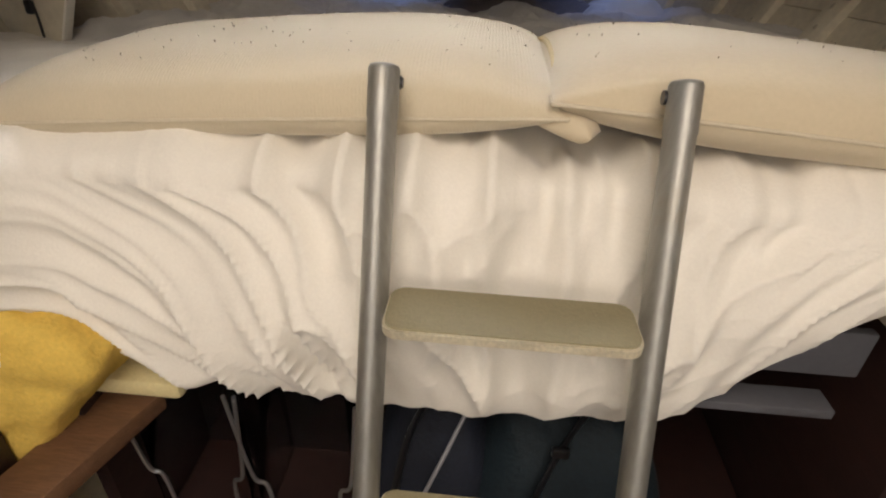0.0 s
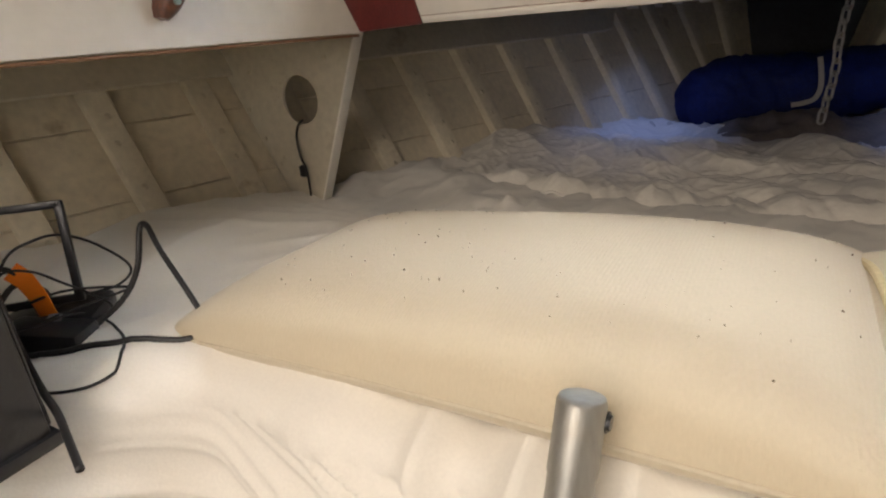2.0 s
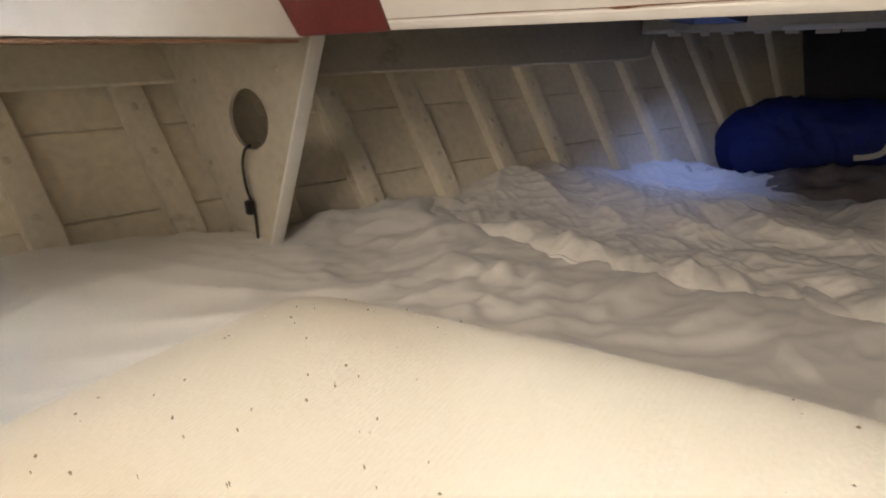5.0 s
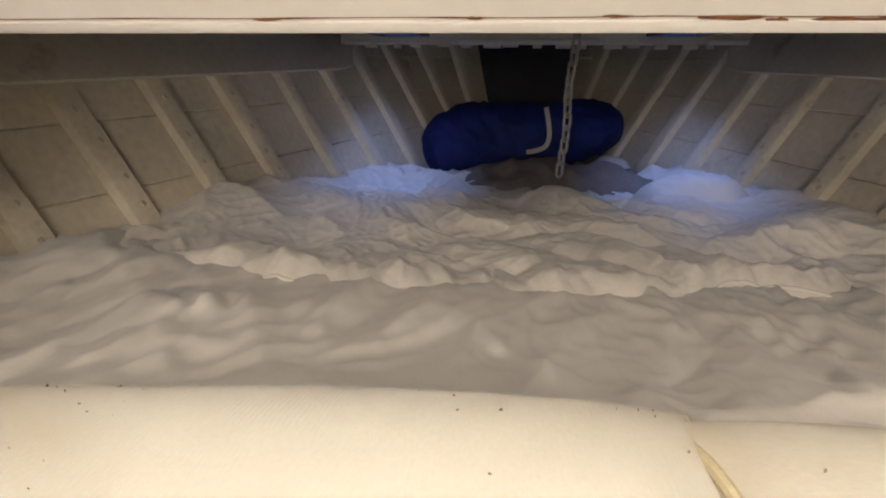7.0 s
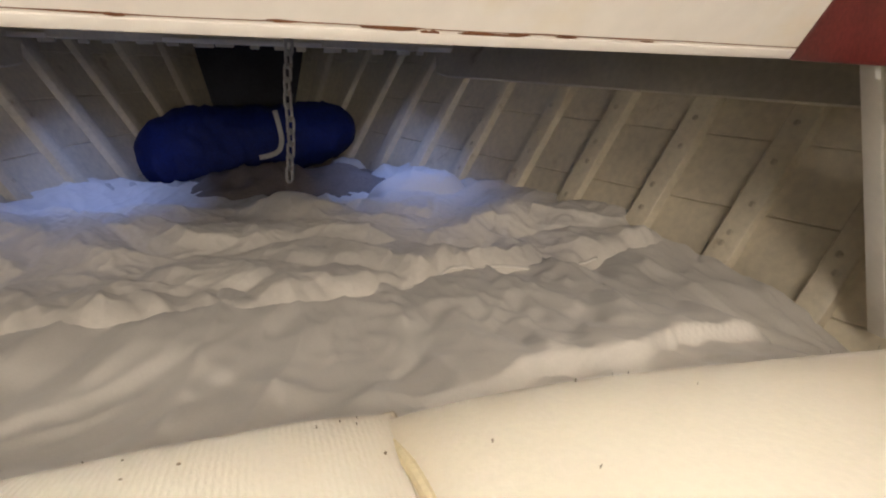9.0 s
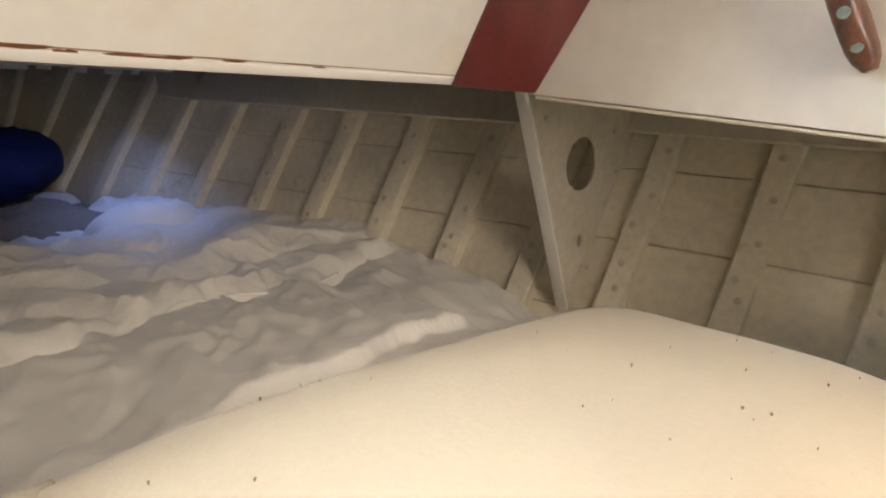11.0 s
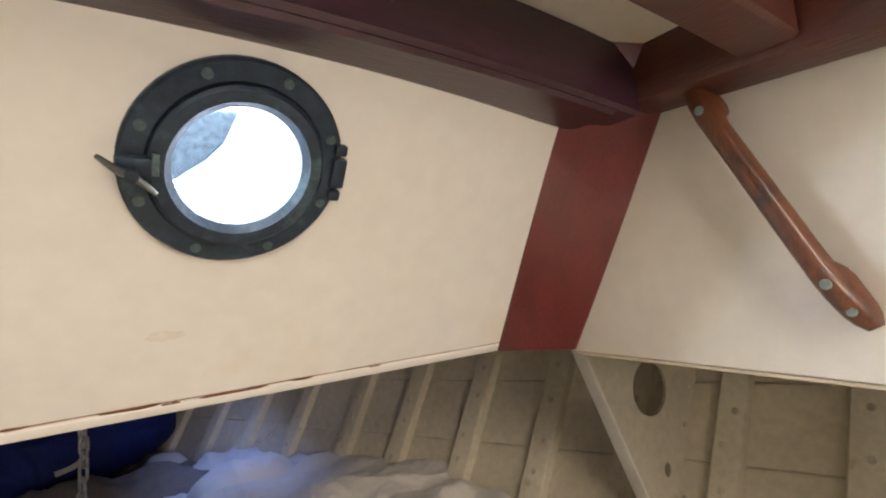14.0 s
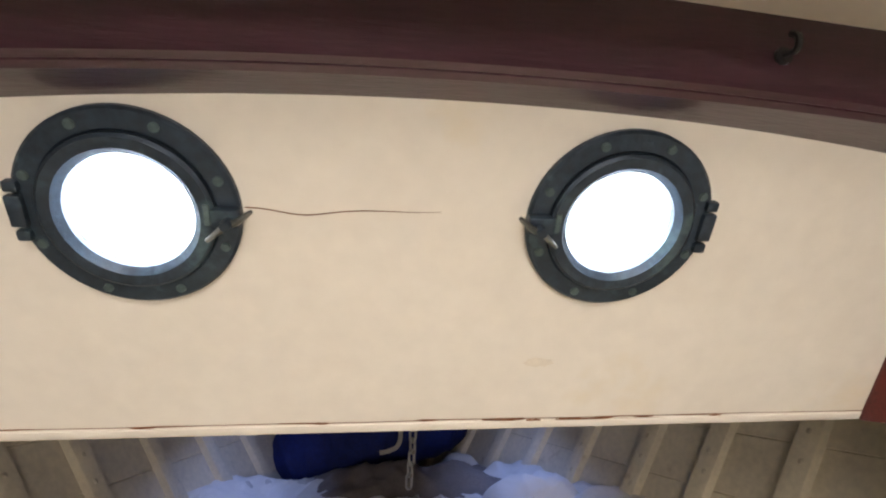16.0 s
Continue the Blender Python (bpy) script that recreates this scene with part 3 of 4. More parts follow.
hook.location = (0.331, 0.962, 2.076)


# grab rails on the deckhouse sides
def grab_rail(s):
    root = empty("grab_rail", "varnished wooden grab rail screwed to the deckhouse side", "grab rail", group="grab rails")
    ends = ((0.912, 2.030), (0.770, 1.708))
    a, b = Vector((0, *ends[0])), Vector((0, *ends[1]))
    d = (b - a)
    length = d.length
    ins = Vector((-s, 0, -0.06)).normalized()
    bm = bmesh.new()
    prof_n = 33
    prev = None
    wv = Vector((s * 0.0, d.z, -d.y)).normalized()
    for i in range(prof_n):
        t = i / (prof_n - 1)
        c = a + d * t
        base = Vector((s * side_x(c.y, c.z), c.y, c.z))
        lift = 0.050
        endk = min(t, 1 - t) * length
        wide = 0.0118 * min(1.0, 0.45 + (endk / 0.02) ** 0.5 * 0.55) if endk < 0.02 else 0.0118
        hi = lift - (0.028 * (1 - endk / 0.075) ** 2 if endk < 0.075 else 0.0)
        lo = 0.0 if endk < 0.062 else (0.028 if endk > 0.078 else 0.028 * (endk - 0.062) / 0.016)
        ring = [bm.verts.new(base + wv * w + ins * h) for w, h in ((-wide, lo), (-wide, hi - 0.005), (-wide + 0.005, hi), (wide - 0.005, hi), (wide, hi - 0.005), (wide, lo))]
        if prev:
            for k in range(6):
                bm.faces.new((prev[k], prev[(k + 1) % 6], ring[(k + 1) % 6], ring[k]))
        else:
            bm.faces.new(ring)
        prev = ring
    bm.faces.new(prev[::-1])
    bmesh.ops.recalc_face_normals(bm, faces=bm.faces)
    part("rail", bm, HANDLE_WOOD, root, smooth=50)
    for t, h in ((0.16, 0.048), (0.835, 0.048), (0.93, 0.036)):
        c = a + d * t
        sc = part("screw", disc(0.0058, 0.005, 12, 0.0012), SCREW, root, "verdigris screw head")
        sc.matrix_world = Matrix.Translation(Vector((s * side_x(c.y, c.z), c.y, c.z)) + ins * h) @ ins.to_track_quat("Z", "Y").to_matrix().to_4x4()
    return root


grab_rail(1)
grab_rail(-1)


# steel knees with lightening holes under the deckhouse corners
def knee_plate(s):
    root = empty("knee_plate", "cream painted steel knee plate with round lightening holes", "knee plate", group="knee plates", kind="structure")
    fx0, fx1 = (0.898, 1.118) if s < 0 else (0.930, 1.150)
    loop = [(fx0, 1.70), (fx0 + 0.004, 1.69), (fx1 - 0.004, 1.18), (1.24, 1.16), (breadth(1.36, 1.18) - 0.03, 1.19), (breadth(1.36, 1.45) - 0.03, 1.45), (breadth(1.36, 1.70) - 0.03, 1.70)]
    holes = [(1.126 if s < 0 else 1.172, 1.527, 0.063, 0.063), (1.148 if s < 0 else 1.196, 1.337, 0.012, 0.016)]
    bm = outline_plate([(s * u, v) for u, v in loop], [(s * u, v, a, b) for u, v, a, b in holes], 0.008, (1, 0, 0), (0, 0, 1), (0, 1.362, 0))
    part("plate", bm, CLAMP_PAINT, root, smooth=30)
    p, q, w = Vector((s * fx0, 1.362, 1.69)), Vector((s * fx1, 1.362, 1.17)), 0.022
    n = Vector((s * 0.92, 0, 0.39)) * 0.006
    part("flange", hexa([q + Vector((0, -w, 0)), q + Vector((0, 0.012, 0)), q + Vector((0, 0.012, 0)) + n, q + Vector((0, -w, 0)) + n],
                        [p + Vector((0, -w, 0)), p + Vector((0, 0.012, 0)), p + Vector((0, 0.012, 0)) + n, p + Vector((0, -w, 0)) + n], 0.0015), WHITE_GLOSS, root)
    for u, v in ((1.30, 1.60), (1.285, 1.42), (1.02, 1.63), (1.33, 1.50), (1.24, 1.26)):
        r = part("rivet", disc(0.007, 0.004, 10, 0.001), BOLT_PAINT, root)
        r.matrix_world = pose(s * u, 1.352, v, 90)
    return root


for s in (-1, 1):
    knee_plate(s)

# thin cable that hangs from the knee plate's hole
wire = empty("wire", "thin black cable with a small plug hanging from the knee plate", "cable")
part("cord", tube(smooth_line([(-1.118, 1.345, 1.475), (-1.133, 1.340, 1.463), (-1.146, 1.340, 1.43), (-1.143, 1.340, 1.38), (-1.133, 1.345, 1.33), (-1.133, 1.345, 1.24)], 8), 0.0032, 8), CABLE, wire)
part("plug", box(-1.140, 1.340, 1.338, 0.020, 0.018, 0.034, 0.006), BLACK, wire)


# curved white hanging knees at the aft end of the bunk
def hanging_knee(s):
    loop = [(-0.064, 1.682), (-0.060, 1.645), (-0.046, 1.629), (-0.025, 1.614), (-0.005, 1.588), (0.010, 1.551), (0.022, 1.505), (0.035, 1.44), (0.048, 1.38), (0.06, 1.28), (0.06, 1.16),
            (0.13, 1.16), (0.11, 1.29), (0.090, 1.385), (0.082, 1.43), (0.077, 1.477), (0.066, 1.532), (0.050, 1.576), (0.033, 1.610), (0.018, 1.636), (0.018, 1.682)]
    line = smooth_line([(u, v, 0) for u, v in loop[1:-1]], 5)
    pts = [(loop[0][0], loop[0][1])] + [(p.x, p.y) for p in line] + [loop[-1]]
    bm = outline_plate(pts, [], 0.045, (0.55 * s, -0.83, 0), (0, 0, 1), (s * 1.03, 0.585, 0))
    bmesh.ops.bevel(bm, geom=[e for e in bm.edges if len(e.link_faces) == 2 and e.calc_face_angle(0) > 1.2], offset=0.006, segments=2, affect="EDGES")
    return tagged(part("hanging_knee", bm, WHITE_GLOSS, smooth=45), "white gloss painted curved wooden hanging knee", "knee", group="hanging knees", kind="structure")


for s in (-1, 1):
    hanging_knee(s)

# ---- cabin below and behind: sole, lockers, bulkheads ----
sole = empty("floor", "dark teak cabin sole planks", "floor", "structure")
plank_me = None
for i in range(15):
    x = -0.84 + 0.12 * i
    if plank_me is None:
        b = box(0, 0, 0, 0.116, 2.5, 0.025, 0.002)
        o = part("plank", b, SOLE, sole)
        plank_me = o.data
    else:
        o = new("plank", plank_me)
        o.parent = sole
    o.location = (x, -0.40, -0.0125)
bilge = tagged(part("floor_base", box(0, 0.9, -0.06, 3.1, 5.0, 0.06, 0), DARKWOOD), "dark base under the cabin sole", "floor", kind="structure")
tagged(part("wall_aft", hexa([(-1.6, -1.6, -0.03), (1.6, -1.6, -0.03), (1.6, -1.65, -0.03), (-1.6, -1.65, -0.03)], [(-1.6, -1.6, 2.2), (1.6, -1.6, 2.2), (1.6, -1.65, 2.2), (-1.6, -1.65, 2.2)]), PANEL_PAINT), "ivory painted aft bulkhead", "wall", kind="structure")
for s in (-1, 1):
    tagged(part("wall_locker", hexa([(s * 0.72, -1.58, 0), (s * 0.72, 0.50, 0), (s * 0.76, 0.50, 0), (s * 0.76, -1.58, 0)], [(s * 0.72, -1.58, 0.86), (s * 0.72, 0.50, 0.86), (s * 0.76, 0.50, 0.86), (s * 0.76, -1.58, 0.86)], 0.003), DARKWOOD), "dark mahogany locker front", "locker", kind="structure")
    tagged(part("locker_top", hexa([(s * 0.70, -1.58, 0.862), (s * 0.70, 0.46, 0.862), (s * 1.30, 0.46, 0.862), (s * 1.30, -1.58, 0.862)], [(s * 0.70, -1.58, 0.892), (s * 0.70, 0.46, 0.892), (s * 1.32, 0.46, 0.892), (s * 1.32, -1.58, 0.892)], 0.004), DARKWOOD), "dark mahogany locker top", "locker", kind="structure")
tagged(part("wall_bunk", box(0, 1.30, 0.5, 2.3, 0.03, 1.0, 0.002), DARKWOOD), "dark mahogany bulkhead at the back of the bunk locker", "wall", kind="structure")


# ---- bunk ----
def bed_edge(y):
    return breadth(y, 1.22) + 0.014


bm = bmesh.new()
prev = None
for i in range(31):
    y = 0.74 + 2.76 * i / 30
    w = breadth(y, 1.06) - 0.01
    ring = [bm.verts.new(p) for p in ((-w, y, 1.045), (w, y, 1.045), (w + 0.012, y, 1.07), (-w - 0.012, y, 1.07))]
    if prev:
        for k in range(4):
            bm.faces.new((prev[k], prev[(k + 1) % 4], ring[(k + 1) % 4], ring[k]))
    else:
        bm.faces.new(ring)
    prev = ring
bm.faces.new(prev[::-1])
bmesh.ops.recalc_face_normals(bm, faces=bm.faces)
tagged(part("bunk_board", bm, OAK), "wooden platform board under the bunk mattress", "bunk", kind="structure")

bm = bmesh.new()
prev = None
for i in range(41):
    y = 0.76 + 2.61 * i / 40
    w, w2 = breadth(y, 1.09) - 0.03, breadth(y, 1.17) - 0.04
    ring = [bm.verts.new(p) for p in ((-w, y, 1.072), (w, y, 1.072), (w2, y, 1.090), (w2 - 0.03, y, 1.102), (-w2 + 0.03, y, 1.102), (-w2, y, 1.090))]
    if prev:
        for k in range(6):
            bm.faces.new((prev[k], prev[(k + 1) % 6], ring[(k + 1) % 6], ring[k]))
    else:
        bm.faces.new(ring)
    prev = ring
bm.faces.new(prev[::-1])
bmesh.ops.recalc_face_normals(bm, faces=bm.faces)
tagged(part("mattress", bm, PALEFOAM), "pale foam mattress filling the bow bunk", "mattress")


def ridged(x, y, z=0.0):
    """Sharp crests at about 0.4, flat troughs below."""
    return 0.4 - min(0.9, (abs(noise.noise(Vector((x, y, z)))) + 0.0004) ** 0.7 * 1.5)


def billow(x, y, z=0.0):
    """Round swellings between sharp creases, 0 in the creases."""
    return abs(noise.noise(Vector((x, y, z)))) ** 0.8


def wrinkle(x, y, seed, a=1.0):
    """Creased cloth: broad swells, long folds and small sharp creases."""
    wx = x + 0.22 * noise.noise(Vector((x * 1.7, y * 1.7, seed)))
    wy = y + 0.22 * noise.noise(Vector((x * 1.7, y * 1.7, seed + 7)))
    h = 0.022 * noise.noise(Vector((wx * 2.2, wy * 2.0, seed)))
    h += 0.026 * ridged(wx * 4.2 + wy * 2.2, wy * 1.7 - wx * 0.8, seed + 1) + 0.014 * ridged(wx * 7.0 - wy * 4.2, wy * 3.4, seed + 2)
    h += 0.006 * ridged(wx * 13 + wy * 7, wy * 8, seed + 3) + 0.0010 * noise.noise(Vector((x * 40, y * 40, seed)))
    return a * h


# sheet: hangs over the front edge of the bunk and lies over the mattress
def step01(t):
    t = max(0.0, min(1.0, t))
    return t * t * (3 - 2 * t)


def edge_y(x):
    """Front edge of the bunk: straight amidships, running aft along both sides."""
    return 0.615 - 0.36 * step01((abs(x + 0.03) - 0.54) / 0.32)


def hem(x):
    c = float(np.interp(x, [-1.3, -0.95, -0.74, -0.62, -0.45, -0.26, 0.0, 0.26, 0.34, 0.45, 0.56, 1.3], [1.15, 1.085, 1.005, 0.925, 0.867, 0.862, 0.86, 0.885, 0.945, 1.06, 1.16, 1.22]))
    return c + 0.004 * math.sin(x * 17) + 0.004 * noise.noise(Vector((x * 9, 0, 5)))


def front_folds(x, z, d):
    """Folds that start as puckers along the edge and sweep towards the middle of the hem."""
    c = 0.06
    side = abs(x - c)
    drop = max(0.0, (1.253 - z) / 0.39)
    q = c + (x - c) * (1 + 1.05 * drop * min(1.0, side / 0.4)) + 0.07 * noise.noise(Vector((x * 3.5, z * 4.5, 2)))
    gain = 0.55 + 0.75 * (0.5 + noise.noise(Vector((x * 2.7, d * 1.6, 8))))
    f = gain * (0.052 * ridged(q * 4.3, drop * 1.3, 3) + 0.040 * ridged(q * 9.5 + 4, drop * 1.5, 4))
    f += 0.007 * ridged(q * 17 + 9, drop * 2.0, 12) * (0.5 + noise.noise(Vector((x * 4, d * 3, 15))))
    f += 0.014 * ridged(q * 20, drop * 2.2, 6) * math.exp(-drop * 5.0)
    f += 0.003 * ridged(x * 8 + d * 3, z * 9, 9) * min(1.0, d * 2)
    near = math.exp(-((x - 0.08) / 0.32) ** 2)
    f += near * 0.026 * ridged(x * 10 + 0.9 * noise.noise(Vector((x * 4, z * 5, 31))), drop * 1.5, 33) * math.exp(-drop * 1.6)
    f += near * 0.014 * ridged(x * 21 + 3, drop * 2.5, 37) * math.exp(-drop * 3.5)
    return f

def layer_line(x):
    """Edge of the upper layer, behind the starboard pillow."""
    return 1.245 + 0.055 * x + 0.016 * math.sin(x * 23) + 0.02 * noise.noise(Vector((x * 6, 3, 0)))


def calm(x):
    """Folds lie flatter where the edge runs aft."""
    return 1 - 0.45 * step01((abs(x + 0.03) - 0.28) / 0.34)


def edge_pucker(x, back):
    """Gathers that run over the rounded edge and die away under the pillows."""
    return 0.75 * calm(x) * front_folds(x, 1.253, 0.0) * (1 - step01((back - 0.06) / 0.12))


def sheet_top(x, y):
    """Height of the sheet where it lies on the bunk."""
    ey = edge_y(x)
    rise = min(1.0, max(0.0, (y - ey) / 0.10))
    z = 1.253 + 0.056 * math.sqrt(1 - (1 - rise) ** 2) + math.sin(1.5708 * rise) * edge_pucker(x, y - ey)
    z -= 0.090 * step01((y - 1.02) / 0.5)
    z += wrinkle(x, y, 11.0, 0.65 - 0.1 * step01((y - 0.95) / 0.25)) * rise
    z += 0.010 * ridged(x * 7.5 + 0.5 * noise.noise(Vector((x * 2, y * 2.5, 5))), y * 2.2 + x, 21) * step01((y - 0.9) / 0.2)
    side = bed_edge(y) - abs(x)
    lift = 0.055 * min(1, max(0, (y - 0.9) / 0.4)) if x < 0 else 0.06 * step01((y - 1.45) / 0.5) - 0.03 * step01((y - 0.95) / 0.3) * (1 - step01((y - 1.45) / 0.5))
    z += lift * math.exp(-(side / 0.16) ** 2)
    z -= 0.14 * step01((x - 0.72) / 0.2) * (1 - step01((y - 1.3) / 0.3)) * step01((y - 0.62) / 0.15)
    slack = step01((y - 1.12) / 0.12)
    wx = x + 0.09 * noise.noise(Vector((x * 2.5, y * 2.5, 71)))
    z += slack * (0.022 * (billow(wx * 4.2 - y * 2.4, y * 1.5 + wx * 0.5, 73) - 0.2) + 0.007 * (billow(wx * 9 - y * 6, y * 4, 77) - 0.2) * (1.6 if x > 0.1 or x < -0.4 else 0.7))
    z += slack * (0.018 * ridged(wx * 6.5 - y * 1.4, y * 1.2, 91) + (0.010 * ridged(wx * 9 + y * 5, y * 6 - wx * 3, 93) if x > 0.15 or x < -0.45 else 0.0))
    z += slack * 0.0045 * ridged(wx * 19 - y * 9, y * 15 + wx * 6, 97)
    # slack heap on the port side against the hull
    z += 0.028 * math.exp(-((x + 0.88) / 0.24) ** 2 - ((y - 1.66) / 0.24) ** 2) + 0.035 * math.exp(-((x + 0.62) / 0.12) ** 2 - ((y - 1.50) / 0.10) ** 2) * (0.6 + billow(x * 9 + y * 6, y * 9, 81))
    if x > 0.0:
        line = layer_line(x)
        z += 0.028 * step01((y - line) / 0.02) * step01((x - 0.02) / 0.28) * (1 - step01((y - line - 0.05) / 0.30)) * (0.85 + 0.6 * billow(x * 11, y * 5, 95))
    if y > 1.72:
        z -= 0.05 * min(1, (y - 1.72) / 0.3)
    return z


def sheet_point(u, v):
    va = 0.42
    w0 = bed_edge(0.615) - 0.02
    if v < va:
        x = (2 * u - 1) * w0
        ey = edge_y(x)
        k = v / va
        zt, zb = 1.253, hem(x)
        d = 1 - k
        # the lower end curls under
        curl = max(0.0, (d - 0.86) / 0.14)
        z = zb + (zt - zb) * k + 0.012 * curl * curl
        f = front_folds(x, z, d)
        mid = math.exp(-(x / 0.75) ** 2)
        bulge = 0.064 * max(0.0, math.sin(3.1415 * min(1, d * 0.92))) ** 1.3 * mid
        amp = calm(x) * min(1.1, 0.75 + d * 1.5) * (1 - 0.75 * step01((d - 0.62) / 0.38))
        return (x, ey - 0.012 - bulge - f * amp + 0.05 * curl ** 2, z)
    t = (v - va) / (1 - va)
    yb = 0.615 + 2.55 * t ** 1.1
    x = (2 * u - 1) * (w0 + (bed_edge(yb) - w0) * step01(t * 3))
    ey = edge_y(x)
    y = ey + (3.165 - ey) * t ** 1.1
    rise = min(1.0, (y - ey) / 0.10)
    return (x, y - 0.012 * (1 - rise) ** 2 - math.cos(1.5708 * rise) * edge_pucker(x, y - ey), sheet_top(x, y))



bm = sheet(360, 400, sheet_point)
bed_sheet = tagged(part("bed_sheet", bm, COTTON, smooth=180), "rumpled white cotton sheet hanging over the bunk edge", "bed sheet")


def duvet_top(x, y):
    w = bed_edge(y)
    back = y - duvet_front(x)
    t = max(0.0, min(1.0, back / 0.075))
    puff = math.sin(1.5708 * t) ** 0.55
    wx = x + 0.10 * noise.noise(Vector((x * 2.3, y * 2.3, 31)))
    wy = y + 0.10 * noise.noise(Vector((x * 2.3, y * 2.3, 38)))
    lip = math.exp(-(back / 0.16) ** 2)
    z = 1.172 + 0.052 * puff
    # gathers along the folded edge that fan out forward
    z += 0.042 * puff * lip * (billow(wx * 6.5 + 2.0 * back, back * 2.0, 2) - 0.2) + 0.014 * puff * lip * (billow(wx * 15, back * 4, 5) - 0.2)
    # broad tucks and small creases
    z += t * (0.058 * (billow(wx * 2.6 + wy * 1.3, wy * 3.4 - wx * 0.7, 3) - 0.22) + 0.020 * (billow(wx * 5.5 - wy * 2.6, wy * 5.5, 9) - 0.22) + 0.005 * (billow(wx * 11 + wy * 5, wy * 9, 14) - 0.22))
    z += t * (0.016 * ridged(wx * 7 + wy * 5, wy * 4 - wx * 3, 17) + 0.006 * ridged(wx * 15 - wy * 8, wy * 9, 19) + 0.0035 * ridged(wx * 24 + wy * 11, wy * 20 - wx * 7, 23))
    side = w - abs(x)
    z += (0.045 if x < 0 else 0.035) * math.exp(-(side / 0.20) ** 2) * t
    z -= 0.05 * (1 - step01(side / 0.12)) * (1 - step01((y - 1.85) / 0.35)) * (1.0 if x > 0 else 0.3)
    for bx, by, br, bh in ((-0.58, 2.25, 0.24, 0.045), (0.66, 2.15, 0.13, 0.045), (0.08, 2.50, 0.11, 0.03), (-0.07, 2.45, 0.09, -0.05)):
        z += bh * math.exp(-((x - bx) ** 2 + (y - by) ** 2) / br ** 2)
    # the port corner of the fold is turned up
    z += 0.030 * math.exp(-((x + 0.56) / 0.05) ** 2 - ((back - 0.05) / 0.07) ** 2)
    return z - 0.10 * step01((y - 2.52) / 0.22)


def duvet_point(u, v):
    y = 1.60 + 1.22 * v
    w = bed_edge(y) + 0.01
    x = (2 * u - 1) * w
    fade = min(1, (1 - v) / 0.06)
    return (x, y, duvet_top(x, y) - 0.06 * (1 - fade))


def duvet_front(x):
    return 1.690 + 0.10 * step01((x - 0.18) / 0.25) + 0.020 * math.sin(x * 3.1 + 0.4) + 0.016 * noise.noise(Vector((x * 7, 0, 9))) + 0.014 * abs(math.sin(x * 17 + 2 * noise.noise(Vector((x * 4, 2, 0)))))


duvet = empty("duvet", "crumpled cream white duvet spread over the bunk", "duvet")
part("cover", sheet(420, 300, duvet_point), DUVET, duvet, smooth=180)
part("hem", tube([(x, duvet_front(x) + 0.016, duvet_top(x, duvet_front(x) + 0.016) + 0.001) for x in lin(-0.78, 0.80, 220)], 0.0040, 8), COTTON, duvet, "white stitched hem", smooth=180)


# pillows
def pillow_mesh(a, b, up, down, pinch=0.10, seed=0.0, n=72, crease=0.0):
    def surf(sign):
        def fn(u, v):
            p, q = 2 * u - 1, 2 * v - 1
            p, q = math.sin(p * 1.5708), math.sin(q * 1.5708)
            e = max(0.0, (1 - p ** 4) * (1 - q ** 4))
            # edges drawn in between the corners
            x = a * p * (1 - pinch * (1 - q * q) * 0.35)
            y = b * q * (1 - pinch * (1 - p * p))
            h = (up if sign > 0 else -down) * e ** 0.50
            h += sign * 0.006 * noise.noise(Vector((x * 3, y * 3, seed))) * e ** 0.5
            edge = math.exp(-(1 - max(abs(p), abs(q))) / 0.10)
            h += sign * 0.004 * ridged(x * 9, y * 9, seed + 2) * edge * e ** 0.3
            h += sign * crease * ridged(x * 7 + 2 * y, y * 9 - 3 * x, seed + 5) * e ** 0.4
            return (x, y, h)
        return fn
    bm = sheet(n, n, surf(1))
    low = sheet(n, n, surf(-1))
    bmesh.ops.reverse_faces(low, faces=low.faces)
    me = bpy.data.meshes.new("tmp")
    low.to_mesh(me)
    low.free()
    bm.from_mesh(me)
    bpy.data.meshes.remove(me)
    bmesh.ops.remove_doubles(bm, verts=bm.verts, dist=0.0004)
    bmesh.ops.recalc_face_normals(bm, faces=bm.faces)
    return bm


def seam_line(a, b, pinch, n=36):
    pts = []
    for k in range(4 * n):
        s, t = divmod(k, n)
        f = math.sin((2 * t / n - 1) * 1.5708)
        p, q = ((f, -1), (1, f), (-f, 1), (-1, -f))[s]
        pts.append((a * p * (1 - pinch * (1 - q * q) * 0.35), b * q * (1 - pinch * (1 - p * p)), 0.0))
    return pts


def pillow(name, label, cx, cy, cz, a, b, up, down, turn, tilt, seed, mat, pinch=0.10, roll=0.0):
    root = empty(name, label, "pillow", group="pillows on the bunk", at=(0, 0, 0))
    part("body", pillow_mesh(a, b, up, down, pinch, seed, crease=0.016 if mat is CUSHION else 0.0), mat, root, smooth=180)
    part("piping", tube(seam_line(a, b, pinch), 0.0030, 7, closed=True), mat if mat is CUSHION else SEAM, root, smooth=180)
    root.matrix_world = pose(cx, cy, cz, tilt, roll, turn)
    return root


